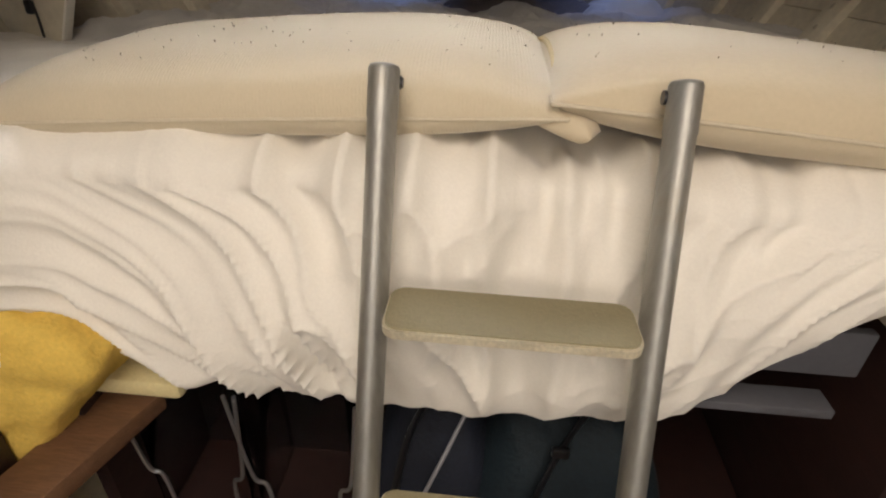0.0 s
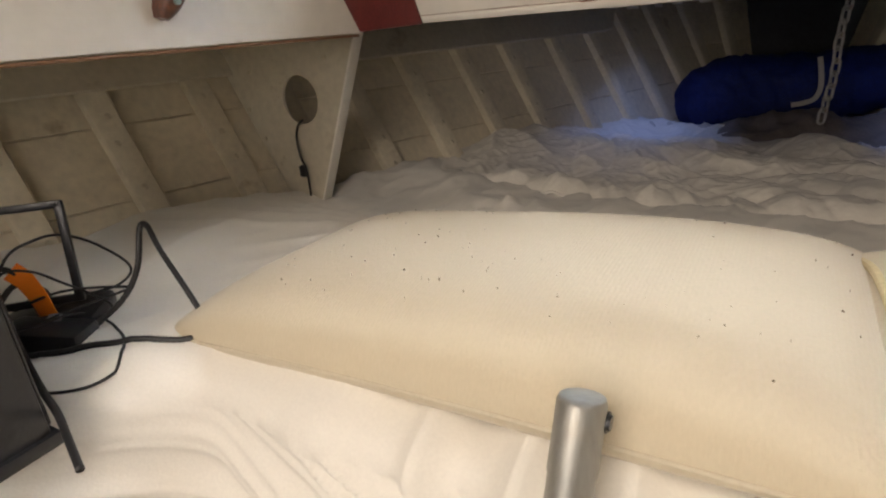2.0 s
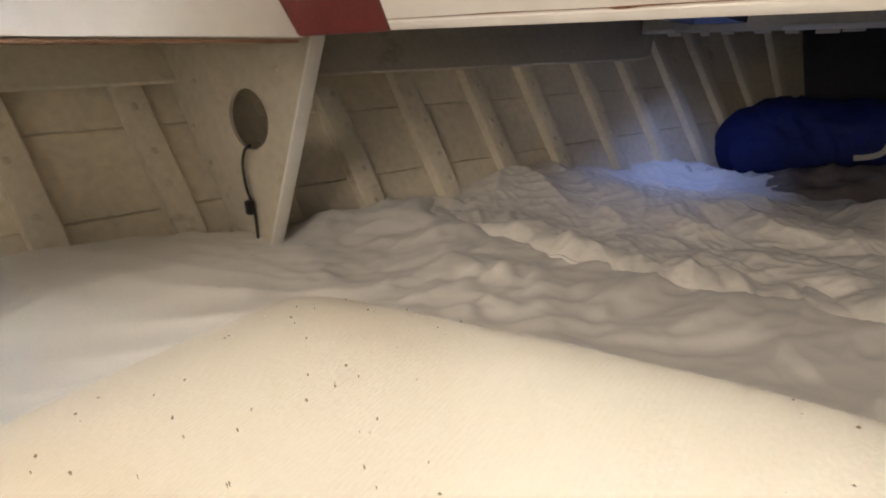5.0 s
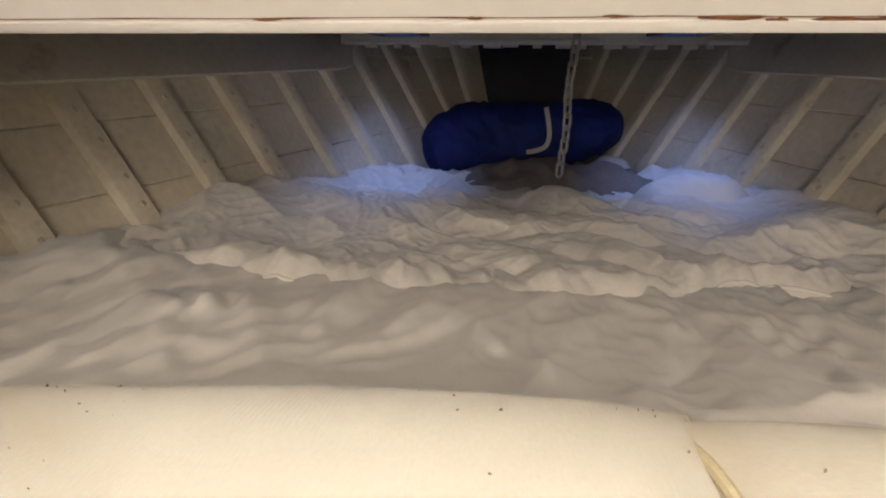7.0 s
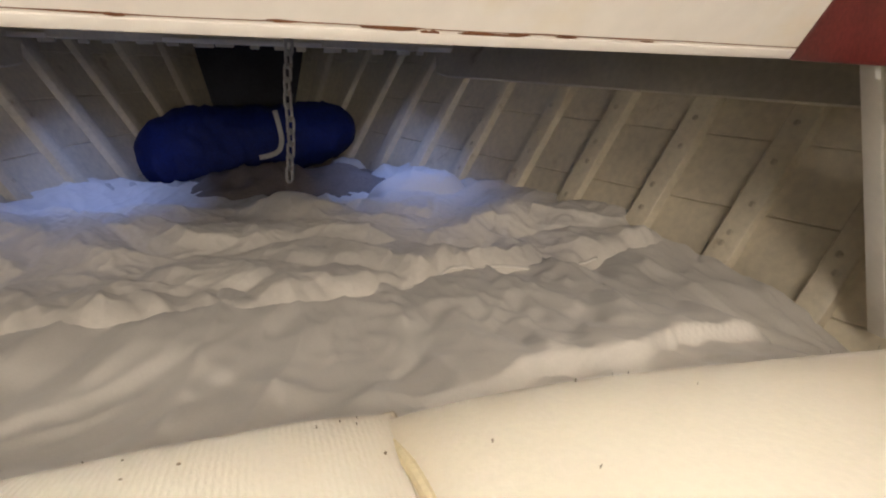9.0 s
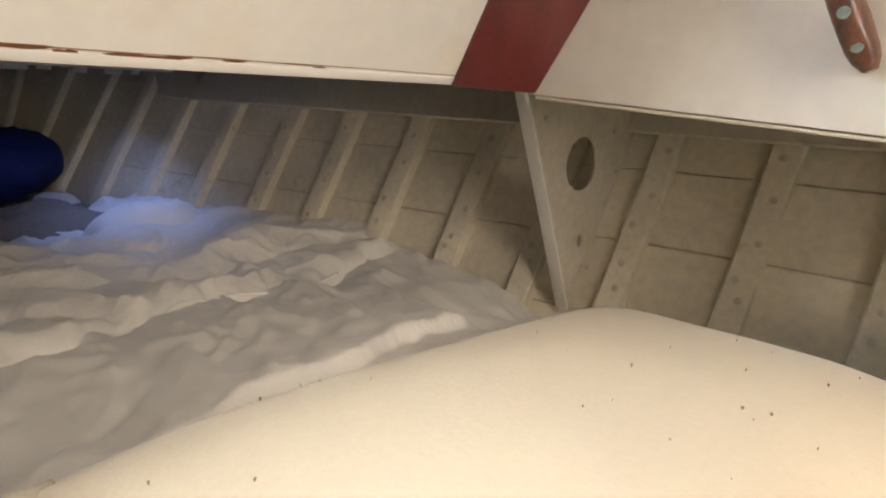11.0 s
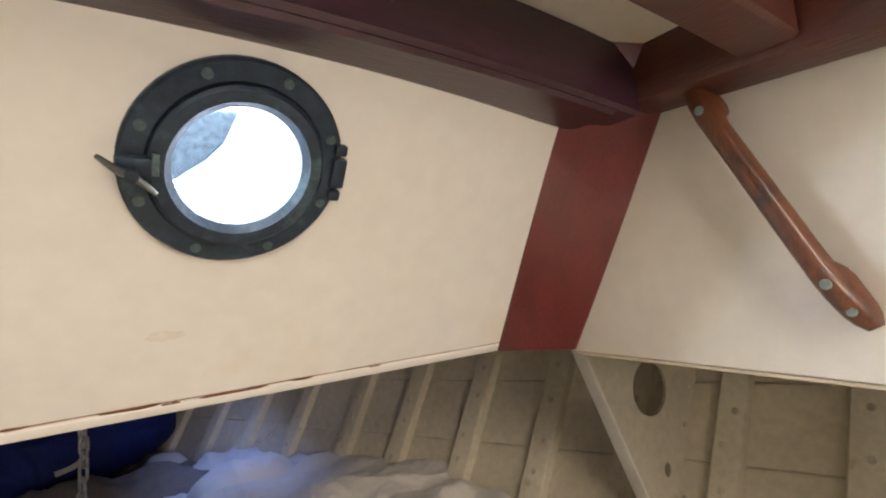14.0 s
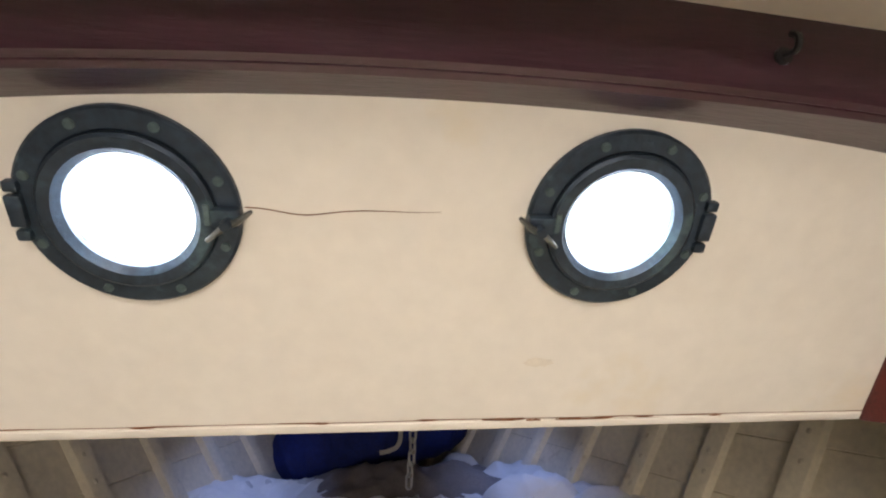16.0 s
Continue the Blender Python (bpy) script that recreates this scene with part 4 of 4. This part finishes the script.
PL = pillow("pillow", "cream ribbed foam pillow dotted with grass seeds", -0.318, 0.876, 1.331, 0.408, 0.242, 0.076, 0.048, 0.0, 0.0, 3.0, PILLOW, 0.04, -4.0)
PR = pillow("pillow", "smooth cream foam pillow with a yellowed end", 0.480, 0.868, 1.338, 0.415, 0.240, 0.078, 0.052, 0.0, -2.5, 8.0, PILLOW_PLAIN, 0.04, 4.2)
part("end_band", tube(smooth_line([(-0.404, -0.12, 0.012), (-0.401, -0.03, 0.022), (-0.400, 0.06, 0.025), (-0.402, 0.14, 0.022), (-0.407, 0.20, 0.010), (-0.412, 0.225, 0.0)], 6), [0.003 + 0.004 * (i / 30) for i in range(31)], 8, flat=0.8), CREASE, PR, "yellowed gathered end of the pillow").matrix_parent_inverse = Matrix()
knot = part("corner_knot", pillow_mesh(0.042, 0.024, 0.016, 0.016, 0.1, 5.0, 20), PILLOW_PLAIN, PR, smooth=180)
knot.matrix_parent_inverse, knot.matrix_basis = Matrix(), pose(-0.392, -0.212, -0.026, 0, 10, -24)


def seeds(parent, a, b, up, count, seed, span):
    """Small dark grass seeds lying on a pillow."""
    r = random.Random(seed)
    bm = bmesh.new()
    for _ in range(count):
        p = r.uniform(*span)
        q = r.uniform(-0.75, 0.9)
        e = (1 - p ** 4) * (1 - q ** 4)
        x, y, h = a * p * (1 - 0.014 * (1 - q * q)), b * q * (1 - 0.04 * (1 - p * p)), up * e ** 0.5
        g = r.uniform(0, 3.14)
        ln, wd = r.uniform(0.0007, 0.0017), 0.0004
        d, w = Vector((math.cos(g), math.sin(g), 0)), Vector((-math.sin(g), math.cos(g), 0))
        c = Vector((x, y, h + 0.0010))
        vs = [bm.verts.new(c + d * ln), bm.verts.new(c + w * wd), bm.verts.new(c - d * ln), bm.verts.new(c - w * wd), bm.verts.new(c + Vector((0, 0, 0.0012))), bm.verts.new(c - Vector((0, 0, 0.004)))]
        for i in range(4):
            bm.faces.new((vs[i], vs[(i + 1) % 4], vs[4]))
            bm.faces.new((vs[(i + 1) % 4], vs[i], vs[5]))
    ob = part("seeds", bm, SEED, parent, "tiny dark grass seeds", smooth=None)
    ob["kind"] = "stuff"
    ob.matrix_parent_inverse = Matrix()
    return ob


seeds(PL, 0.408, 0.242, 0.076, 125, 5, (-0.72, 0.95))
seeds(PR, 0.415, 0.240, 0.080, 34, 9, (-0.9, 0.9))

CU = pillow("cushion", "plump white cotton cushion standing on its edge", 0.965, 0.550, 1.225, 0.19, 0.17, 0.07, 0.07, 18.0, 62.0, 13.0, CUSHION, 0.17, 0.0)
CU["category"], CU["group"] = "cushion", ""

# ---- ladder ----
ladder = empty("ladder", "grey aluminium bunk ladder with olive rubber steps", "ladder", at=(0.036, 0.03, 0.0))


def rail_at(x, z):
    return Vector((x, 0.6 - (1.415 - z) * 0.398, z))


lean = math.degrees(math.atan(0.398))
for x in (-0.125, 0.202):
    ax = (rail_at(x, 1.418) - rail_at(x, 0.0)).normalized()
    length = (rail_at(x, 1.418) - rail_at(x, 0.0)).length
    frame_m = Matrix.Translation(rail_at(x, 0.0)) @ pose(0, 0, 0, -lean)
    bm = bmesh.new()
    rings = []
    for z in (0.012, length - 0.012):
        rings.append([bm.verts.new(frame_m @ Vector((0.0168 * math.cos(6.28318 * k / 28), 0.0225 * math.sin(6.28318 * k / 28), z))) for k in range(28)])
    for k in range(28):
        bm.faces.new((rings[0][k], rings[0][(k + 1) % 28], rings[1][(k + 1) % 28], rings[1][k]))
    bm.faces.new(rings[0][::-1])
    bm.faces.new(rings[1])
    r = part("rail", bm, ALU, ladder, smooth=40)
    # end cap with its curled lip
    bm = bmesh.new()
    rings = []
    for z, k0 in ((length - 0.055, 1.05), (length - 0.004, 1.05), (length, 0.95), (length + 0.001, 0.80)):
        rings.append([bm.verts.new(frame_m @ Vector((0.0168 * k0 * math.cos(6.28318 * k / 28), 0.0225 * k0 * math.sin(6.28318 * k / 28), z))) for k in range(28)])
    for a, b in zip(rings, rings[1:]):
        for k in range(28):
            bm.faces.new((a[k], a[(k + 1) % 28], b[(k + 1) % 28], b[k]))
    bm.faces.new(rings[-1])
    part("end_cap", bm, ALU, r, "worn metal end cap", smooth=45)
    side = 1 if x < 0 else -1
    knob = disc(0.008, 0.010, 14, 0.002)
    knob.transform(frame_m @ Matrix.Translation((side * 0.0155, 0.008, length - 0.016)) @ pose(0, 0, 0, 0, 90, 0))
    part("button", knob, BLACK, r, "dark rubber button")
    part("rubber_foot", tube([frame_m @ Vector((0, 0, -0.004)), frame_m @ Vector((0, 0, 0.03))], 0.025, 20), BLACK, r, "black rubber foot")
for z in (1.182, 0.932, 0.682, 0.432, 0.182):
    c = rail_at(0.036, z)
    w, d0, d1 = 0.143, -0.068, 0.014
    loop = []
    for sx, sy in ((1, -1), (1, 1), (-1, 1), (-1, -1)):
        for k in range(6):
            a = math.atan2(sy, sx) + (k - 2.5) / 5 * 1.5708
            loop.append((sx * (w - 0.018) + 0.018 * math.cos(a), (d1 - 0.018 if sy > 0 else d0 + 0.018) + 0.018 * math.sin(a)))
    tr = part("step", outline_plate(loop, [], 0.010, (1, 0, 0), (0, 1, 0), c + Vector((0, 0, -0.016))), TREAD_EDGE, ladder, "scuffed metal step")
    inner = [(u * 0.985, d0 + (v - d0) * 0.94 + 0.004) for u, v in loop]
    part("tread_mat", outline_plate(inner, [], 0.003, (1, 0, 0), (0, 1, 0), c + Vector((0, 0, -0.0065))), TREAD, tr, "olive brown tread mat")

# ---- bow: chain, blue bag, blankets ----
chain = empty("chain", "galvanised anchor chain hanging from the deck", "chain")


def link_mesh():
    pts = [(0.0115 * math.cos(a), 0, 0.0185 * math.sin(a) if abs(math.sin(a)) < 0.1 else (0.013 * math.copysign(1, math.sin(a)) + 0.0115 * math.sin(a))) for a in lin(0, 2 * math.pi, 19)[:-1]]
    return tube(pts, 0.0046, 8, closed=True)


first = part("link", link_mesh(), CHAIN, chain, smooth=180)
nlinks = 13
for i in range(nlinks):
    ob = first if i == 0 else new("link", first.data)
    ob.parent = chain
    ob.matrix_basis = pose(0.004 * math.sin(i * 0.9) - 0.0012 * i, 0.002 * i, -0.015 - 0.038 * i, 0, 2, 35 + 90 * (i % 2) + 4 * math.sin(i * 2.1))
chain.location = (0.10, 2.44, 1.80)

bag = empty("duffel_bag", "royal blue cloth duffel bag with a pale strap", "bag", at=(0, 3.62, 1.1))


def bag_fn(u, v):
    t = 2 * u - 1
    k = max(0.0, 1 - abs(t) ** 5) ** 0.5
    a = 6.28318 * v
    sag = 0.05 * math.exp(-((t + 0.25) / 0.45) ** 2) * max(0.0, -math.sin(a))
    rz = (0.185 - 0.035 * t) * k + 0.004
    ry = 0.17 * k + 0.004
    lump = 1 + 0.13 * noise.noise(Vector((u * 4, math.cos(a), math.sin(a) * 1.3))) + 0.09 * ridged(u * 11 + math.sin(a), math.sin(a) * 2.2, 4) + 0.04 * ridged(u * 26, math.sin(a) * 5, 8)
    return (-0.03 + 0.525 * t, 3.60 + 0.04 * t + ry * math.cos(a) * lump, 1.275 + 0.065 * t - sag + rz * math.sin(a) * lump)


bm = sheet(110, 72, bag_fn)
bmesh.ops.remove_doubles(bm, verts=bm.verts, dist=0.001)
part("body", bm, BLUE, bag, smooth=180)


def ribbon(points, width, thick, up=(0, 0, 1)):
    pts = smooth_line(points, 6)
    bm = bmesh.new()
    prev = None
    u = Vector(up)
    for i, p in enumerate(pts):
        d = (pts[min(i + 1, len(pts) - 1)] - pts[max(i - 1, 0)]).normalized()
        s = d.cross(u).normalized()
        n = s.cross(d)
        ring = [bm.verts.new(p + s * a * width / 2 + n * b * thick / 2) for a, b in ((-1, -1), (1, -1), (1, 1), (-1, 1))]
        if prev:
            for k in range(4):
                bm.faces.new((prev[k], prev[(k + 1) % 4], ring[(k + 1) % 4], ring[k]))
        else:
            bm.faces.new(ring)
        prev = ring
    bm.faces.new(prev[::-1])
    bmesh.ops.recalc_face_normals(bm, faces=bm.faces)
    return bm


part("strap", ribbon([(0.085, 3.46, 1.445), (0.10, 3.425, 1.37), (0.105, 3.41, 1.31), (0.09, 3.405, 1.265), (0.05, 3.40, 1.245), (0.0, 3.40, 1.235)], 0.022, 0.004, (0, -1, 0)), STRAP, bag, "pale webbing strap")
part("end_handle", tube(smooth_line([(-0.54, 3.54, 1.27), (-0.585, 3.52, 1.255), (-0.59, 3.52, 1.215), (-0.545, 3.53, 1.19)], 5), 0.009, 8), BLACK, bag, "black carrying handle")


def heap(name, label, cat, mat, cx, cy, z0, rx, ry, h, seed, n=64):
    def fn(u, v):
        p, q = 2 * u - 1, 2 * v - 1
        x, y = cx + rx * p, cy + ry * q
        e = max(0.0, 1 - abs(p) ** 2.6) * max(0.0, 1 - abs(q) ** 2.6)
        z = z0 + h * e ** 0.6 * (1 + 0.35 * noise.noise(Vector((x * 5, y * 5, seed)))) + e ** 0.4 * wrinkle(x * 1.6, y * 1.6, seed, 1.0)
        return (x, y, z)
    return tagged(part(name, sheet(n, n, fn), mat, smooth=180), label, cat)


heap("blanket", "greyish brown blanket heaped in the bow", "blanket", GREYCLOTH, 0.14, 3.10, 1.06, 0.56, 0.34, 0.165, 41, 90)
heap("sail_bag", "crumpled white cloth bundle by the hull", "cloth bundle", COTTON, 0.58, 2.68, 1.15, 0.19, 0.15, 0.145, 47, 56)
# cloth in a greyer tone that carries the shade it lies in
heap("shaded_cloth", "crumpled pale cloth beside the blue bag, shade greyed into its colour", "cloth", STRAP, -0.44, 3.16, 1.06, 0.26, 0.20, 0.13, 53, 56)
heap("rag", "small white rag tucked beside the bag", "cloth", STRAP, 0.40, 3.34, 1.15, 0.10, 0.06, 0.09, 57, 30)

# ---- things on the port side of the bunk ----
# black carrying case at the bunk edge
case = empty("speaker_case", "black plastic equipment case standing on the bunk", "case", at=(-0.80, 0.42, 1.28))
R = pose(-0.785, 0.350, 1.400, 0, 0, 4)
bm = box(0, 0, 0, 0.28, 0.20, 0.24, 0.010)
bm.transform(R)
part("body", bm, BLACK, case)
bm = box(0, 0, 0, 0.262, 0.006, 0.20, 0.003)
bm.transform(R @ Matrix.Translation((0, 0.101, 0.0)))
part("back_panel", bm, BLACK, case)
bm = box(0, 0, 0, 0.292, 0.212, 0.018, 0.006)
bm.transform(R @ Matrix.Translation((0, 0, -0.112)))
part("base_rim", bm, BLACK, case)

# small stand with a square frame, on its foot
stand = empty("tablet_stand", "black plastic stand with an empty square frame", "stand", at=(-0.90, 0.55, 1.30))
F = pose(-0.892, 0.573, 1.418, -12, 0, 46)


w, h = 0.052, 0.066
for a, b in (((-w, 0, -h), (w, 0, -h)), ((w, 0, -h), (w, 0, h)), ((w, 0, h), (-w, 0, h)), ((-w, 0, h), (-w, 0, -h))):
    a, b = Vector(a), Vector(b)
    d = (b - a).normalized()
    bm = box(0, 0, 0, (b - a).length + 0.010, 0.010, 0.011, 0.002)
    ang = math.atan2(d.z, d.x)
    bm.transform(F @ Matrix.Translation((a + b) / 2) @ Matrix.Rotation(-ang, 4, "Y"))
    part("frame_bar", bm, BLACK, stand)
bm = box(0, 0, 0, 0.13, 0.085, 0.030, 0.010)
bm.transform(pose(-0.882, 0.582, 1.325, 4, 0, 40))
part("foot", bm, BLACK, stand)
bm = disc(0.045, 0.02, 24, 0.006)
bm.transform(pose(-0.880, 0.578, 1.306))
part("base", bm, BLACK, stand)
bm = box(0, 0, 0, 0.018, 0.012, 0.004, 0.001)
bm.transform(pose(-0.838, 0.560, 1.342, 30, 0, 40))
part("mark", bm, GREYMARK, stand, "small grey print")

adapter = empty("power_adapter", "black power adapter in a tangle of leads", "adapter", at=(-0.86, 0.50, 1.30))
bm = box(0, 0, 0, 0.11, 0.055, 0.034, 0.008)
bm.transform(pose(-0.835, 0.545, 1.322, 0, 6, 30))
part("body", bm, BLACK, adapter)


def cable(label, pts, r, closed=False):
    line = [Vector((q[0], q[1], max(q[2], sheet_top(q[0], q[1]) + 0.8 * r) if q[1] > edge_y(q[0]) + 0.02 else q[2])) for q in smooth_line(pts, 10, closed)]
    ob = part("cable", tube(line, r, 8, closed), CABLE, smooth=180)
    return tagged(ob, label, "cable", group="tangled cables")


Z = 1.305
cable("thick black cable bent up over the sheet", [(-0.67, 0.67, 1.31), (-0.70, 0.675, 1.345), (-0.765, 0.685, 1.405), (-0.800, 0.695, 1.433), (-0.812, 0.690, 1.430), (-0.800, 0.665, 1.38), (-0.795, 0.63, 1.345), (-0.81, 0.585, 1.32), (-0.84, 0.545, 1.312), (-0.88, 0.53, 1.315)], 0.0042)
cable("black cable lying on the sheet below the pillow", [(-0.66, 0.64, 1.31), (-0.70, 0.605, 1.31), (-0.74, 0.57, Z), (-0.78, 0.535, Z), (-0.83, 0.505, Z), (-0.90, 0.485, Z), (-0.96, 0.50, Z)], 0.0042)
cable("thin black lead looped over the stand", [(-0.86, 0.50, 1.375), (-0.87, 0.541, 1.43), (-0.88, 0.58, 1.44), (-0.88, 0.615, 1.437), (-0.87, 0.652, 1.411), (-0.86, 0.685, 1.364), (-0.86, 0.66, 1.343), (-0.86, 0.60, 1.35), (-0.86, 0.56, 1.345)], 0.0020)
cable("thin black lead in a loose loop on the sheet", [(-0.852, 0.599, 1.335), (-0.785, 0.604, 1.32), (-0.73, 0.587, Z), (-0.693, 0.556, Z), (-0.690, 0.514, Z), (-0.731, 0.482, Z), (-0.787, 0.475, Z)], 0.0020)
cable("thin grey-black lead wound round the adapter", [(-0.845, 0.523, 1.420), (-0.84, 0.554, 1.412), (-0.84, 0.584, 1.383), (-0.84, 0.612, 1.354), (-0.83, 0.629, 1.33), (-0.83, 0.614, 1.322), (-0.82, 0.573, 1.345), (-0.83, 0.53, 1.345), (-0.85, 0.502, 1.350), (-0.855, 0.498, 1.385)], 0.0018, True)
cable("thin black lead bent out over the adapter", [(-0.87, 0.53, 1.36), (-0.845, 0.57, 1.372), (-0.83, 0.61, 1.366), (-0.80, 0.648, 1.356), (-0.812, 0.640, 1.350), (-0.83, 0.585, 1.346), (-0.84, 0.545, 1.342)], 0.0020)
cable("black cable looped through an orange tag", [(-0.93, 0.50, 1.36), (-0.915, 0.512, 1.402), (-0.892, 0.532, 1.416), (-0.872, 0.546, 1.407), (-0.864, 0.556, 1.374), (-0.862, 0.560, 1.336), (-0.872, 0.555, 1.315), (-0.91, 0.545, 1.312)], 0.0038)
cable("black cable hanging down in front of the stand", [(-0.92, 0.530, 1.36), (-0.905, 0.527, 1.405), (-0.88, 0.521, 1.419), (-0.85, 0.513, 1.380), (-0.80, 0.500, 1.345), (-0.72, 0.481, 1.321), (-0.655, 0.468, 1.313), (-0.61, 0.455, 1.310), (-0.56, 0.44, 1.30)], 0.0042)
cable("black cable coil at the foot of the stand", [(-0.96, 0.53, 1.33), (-0.97, 0.57, 1.36), (-0.955, 0.60, 1.34), (-0.93, 0.58, 1.32), (-0.92, 0.53, Z), (-0.86, 0.47, Z), (-0.84, 0.455, Z), (-0.88, 0.45, Z), (-0.93, 0.46, Z)], 0.0045)
tag = tagged(part("tag", ribbon([(-0.874, 0.543, 1.412), (-0.862, 0.550, 1.398), (-0.856, 0.556, 1.372), (-0.855, 0.560, 1.342)], 0.026, 0.0015, (0.4, -0.7, 0.5)), ORANGE), "orange printed paper tag on a cable", "cable tag")

# ---- under the bunk ----
foam = empty("foam_block", "torn yellow foam block leaning under the bunk", "foam", at=(-0.72, 0.40, 0.89))


def lumpy_block(hx, hy, hz, seed, n=34):
    """A rounded block with a torn, pitted surface."""
    bm = bmesh.new()
    bmesh.ops.create_cube(bm, size=2.0)
    bmesh.ops.subdivide_edges(bm, edges=bm.edges, cuts=n, use_grid_fill=True)
    for v in bm.verts:
        c = v.co.copy()
        r = Vector([math.copysign(abs(k) ** 0.9, k) for k in c])
        m = (abs(c.x) ** 8 + abs(c.y) ** 8 + abs(c.z) ** 8) ** 0.125
        r = r / m
        q = Vector((r.x * hx, r.y * hy, r.z * hz))
        lump = 0.016 * noise.noise(q * 9 + Vector((seed, 0, 0))) + 0.006 * noise.noise(q * 30) - 0.009 * max(0.0, noise.noise(q * 15 + Vector((0, seed, 0))) - 0.28) * 4
        v.co = q + q.normalized() * lump
    return bm


bm = lumpy_block(0.17, 0.10, 0.25, 2.0)
bm.transform(pose(-0.819, 0.610, 0.899, -4, 40, -4))
part("body", bm, FOAM, foam, smooth=60)
tagged(part("foam_sheet", box(-0.585, 0.70, 0.842, 0.17, 0.16, 0.04, 0.012), PALEFOAM), "pale yellow foam sheet under the bunk edge", "foam")
q = [(-0.670, 0.25), (-0.552, 0.65), (-0.66, 0.65), (-0.76, 0.25)]
bm = hexa([(x, y, 0.770) for x, y in q], [(x, y, 0.812) for x, y in q], 0.006)
tagged(part("timber_rail", bm, OAK), "worn brown timber rail below the foam", "rail", kind="structure")
tagged(part("side_board", box(0.47, 0.70, 0.99, 0.30, 0.02, 0.09, 0.004), GREYBOARD), "grey painted board under the bunk", "board", kind="structure")
tagged(part("ledge", box(0.46, 0.66, 0.912, 0.22, 0.05, 0.018, 0.003), GREYBOARD), "narrow pale wooden ledge under the bunk", "ledge", kind="structure")
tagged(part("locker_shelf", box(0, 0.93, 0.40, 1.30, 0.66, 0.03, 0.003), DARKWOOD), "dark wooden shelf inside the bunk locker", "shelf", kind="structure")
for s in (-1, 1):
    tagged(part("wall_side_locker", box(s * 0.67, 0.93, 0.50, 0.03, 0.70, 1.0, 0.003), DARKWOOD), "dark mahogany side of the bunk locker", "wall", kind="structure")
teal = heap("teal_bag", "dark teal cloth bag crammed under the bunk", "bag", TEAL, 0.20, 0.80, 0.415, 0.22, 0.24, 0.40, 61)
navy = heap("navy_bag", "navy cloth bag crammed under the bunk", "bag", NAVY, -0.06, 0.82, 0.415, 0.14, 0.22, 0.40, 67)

part("strap", tube(smooth_line([(0.10, 0.56, 0.60), (0.14, 0.60, 0.74), (0.20, 0.66, 0.83), (0.28, 0.72, 0.84), (0.34, 0.74, 0.76)], 7), 0.011, 8, flat=0.35), BLACK, teal, "black webbing strap")
part("buckle", box(0.16, 0.615, 0.79, 0.030, 0.012, 0.022, 0.004), BLACK, teal, "black plastic buckle")
part("strap", tube(smooth_line([(-0.13, 0.60, 0.62), (-0.10, 0.64, 0.78), (-0.05, 0.70, 0.83), (0.01, 0.74, 0.80)], 7), 0.010, 8, flat=0.35), BLACK, navy, "black webbing strap")
part("zip", tube(smooth_line([(-0.07, 0.60, 0.66), (-0.03, 0.63, 0.76), (0.0, 0.68, 0.81)], 7), 0.004, 6), GREYMARK, navy, "grey zip")


def crate(cx, cy, z):
    """Clear plastic box of which the bright corner edges show."""
    root = empty("plastic_box", "clear plastic storage box with bright edges", "storage box", at=(cx, cy, z))
    w, d, h = 0.10, 0.10, 0.40
    for sx in (-1, 1):
        part("wall", box(cx + sx * w, cy, z + h / 2, 0.003, 2 * d, h, 0.001), CLEAR, root)
        part("rim", tube(smooth_line([(cx + sx * (w - 0.03), cy - d - 0.005, z), (cx + sx * (w - 0.025), cy - d - 0.008, z + h * 0.35), (cx + sx * w, cy - d - 0.012, z + h * 0.45), (cx + sx * (w + 0.02), cy - d - 0.014, z + h)], 5), 0.0042, 8), STEEL, root, "bright plastic edge")
    part("wall", box(cx, cy + d, z + h / 2, 2 * w, 0.003, h, 0.001), CLEAR, root)
    return root


crate(-0.54, 0.76, 0.417)
crate(-0.32, 0.76, 0.417)

# ---- outside ----
tagged(part("ground", box(0, 30, -1.5, 400, 400, 0.02, 0), TEAL), "dark water around the boat", "water", kind="structure")

# translucent cover rigged over the foredeck, seen through the starboard porthole
cover_mat = bpy.data.materials.new("pale_blue_translucent_cover")
cover_mat.use_nodes = True
nt = cover_mat.node_tree
tr, nz, rp = nt.nodes.new("ShaderNodeBsdfTranslucent"), nt.nodes.new("ShaderNodeTexNoise"), nt.nodes.new("ShaderNodeValToRGB")
nz.inputs["Scale"].default_value, nz.inputs["Detail"].default_value = 30, 5
rp.color_ramp.elements[0].position, rp.color_ramp.elements[0].color = 0.35, (0.036, 0.046, 0.056, 1)
rp.color_ramp.elements[1].position, rp.color_ramp.elements[1].color = 0.70, (0.095, 0.108, 0.118, 1)
nt.links.new(nz.outputs[0], rp.inputs[0])
nt.links.new(rp.outputs[0], tr.inputs[0])
nt.links.new(tr.outputs[0], nt.nodes["Material Output"].inputs[0])
cover_loop = [(0.02, 1.86), (0.14, 1.86), (0.16, 1.97), (0.235, 2.025), (0.30, 2.07), (0.33, 2.10), (0.365, 2.17), (0.10, 2.17), (0.02, 2.05)]
tagged(part("deck_cover", outline_plate(cover_loop, [], 0.004, (1, 0, 0), (0, 0, 1), (-0.018, 1.54, 0)), cover_mat), "pale blue translucent cover standing on the foredeck", "cover")
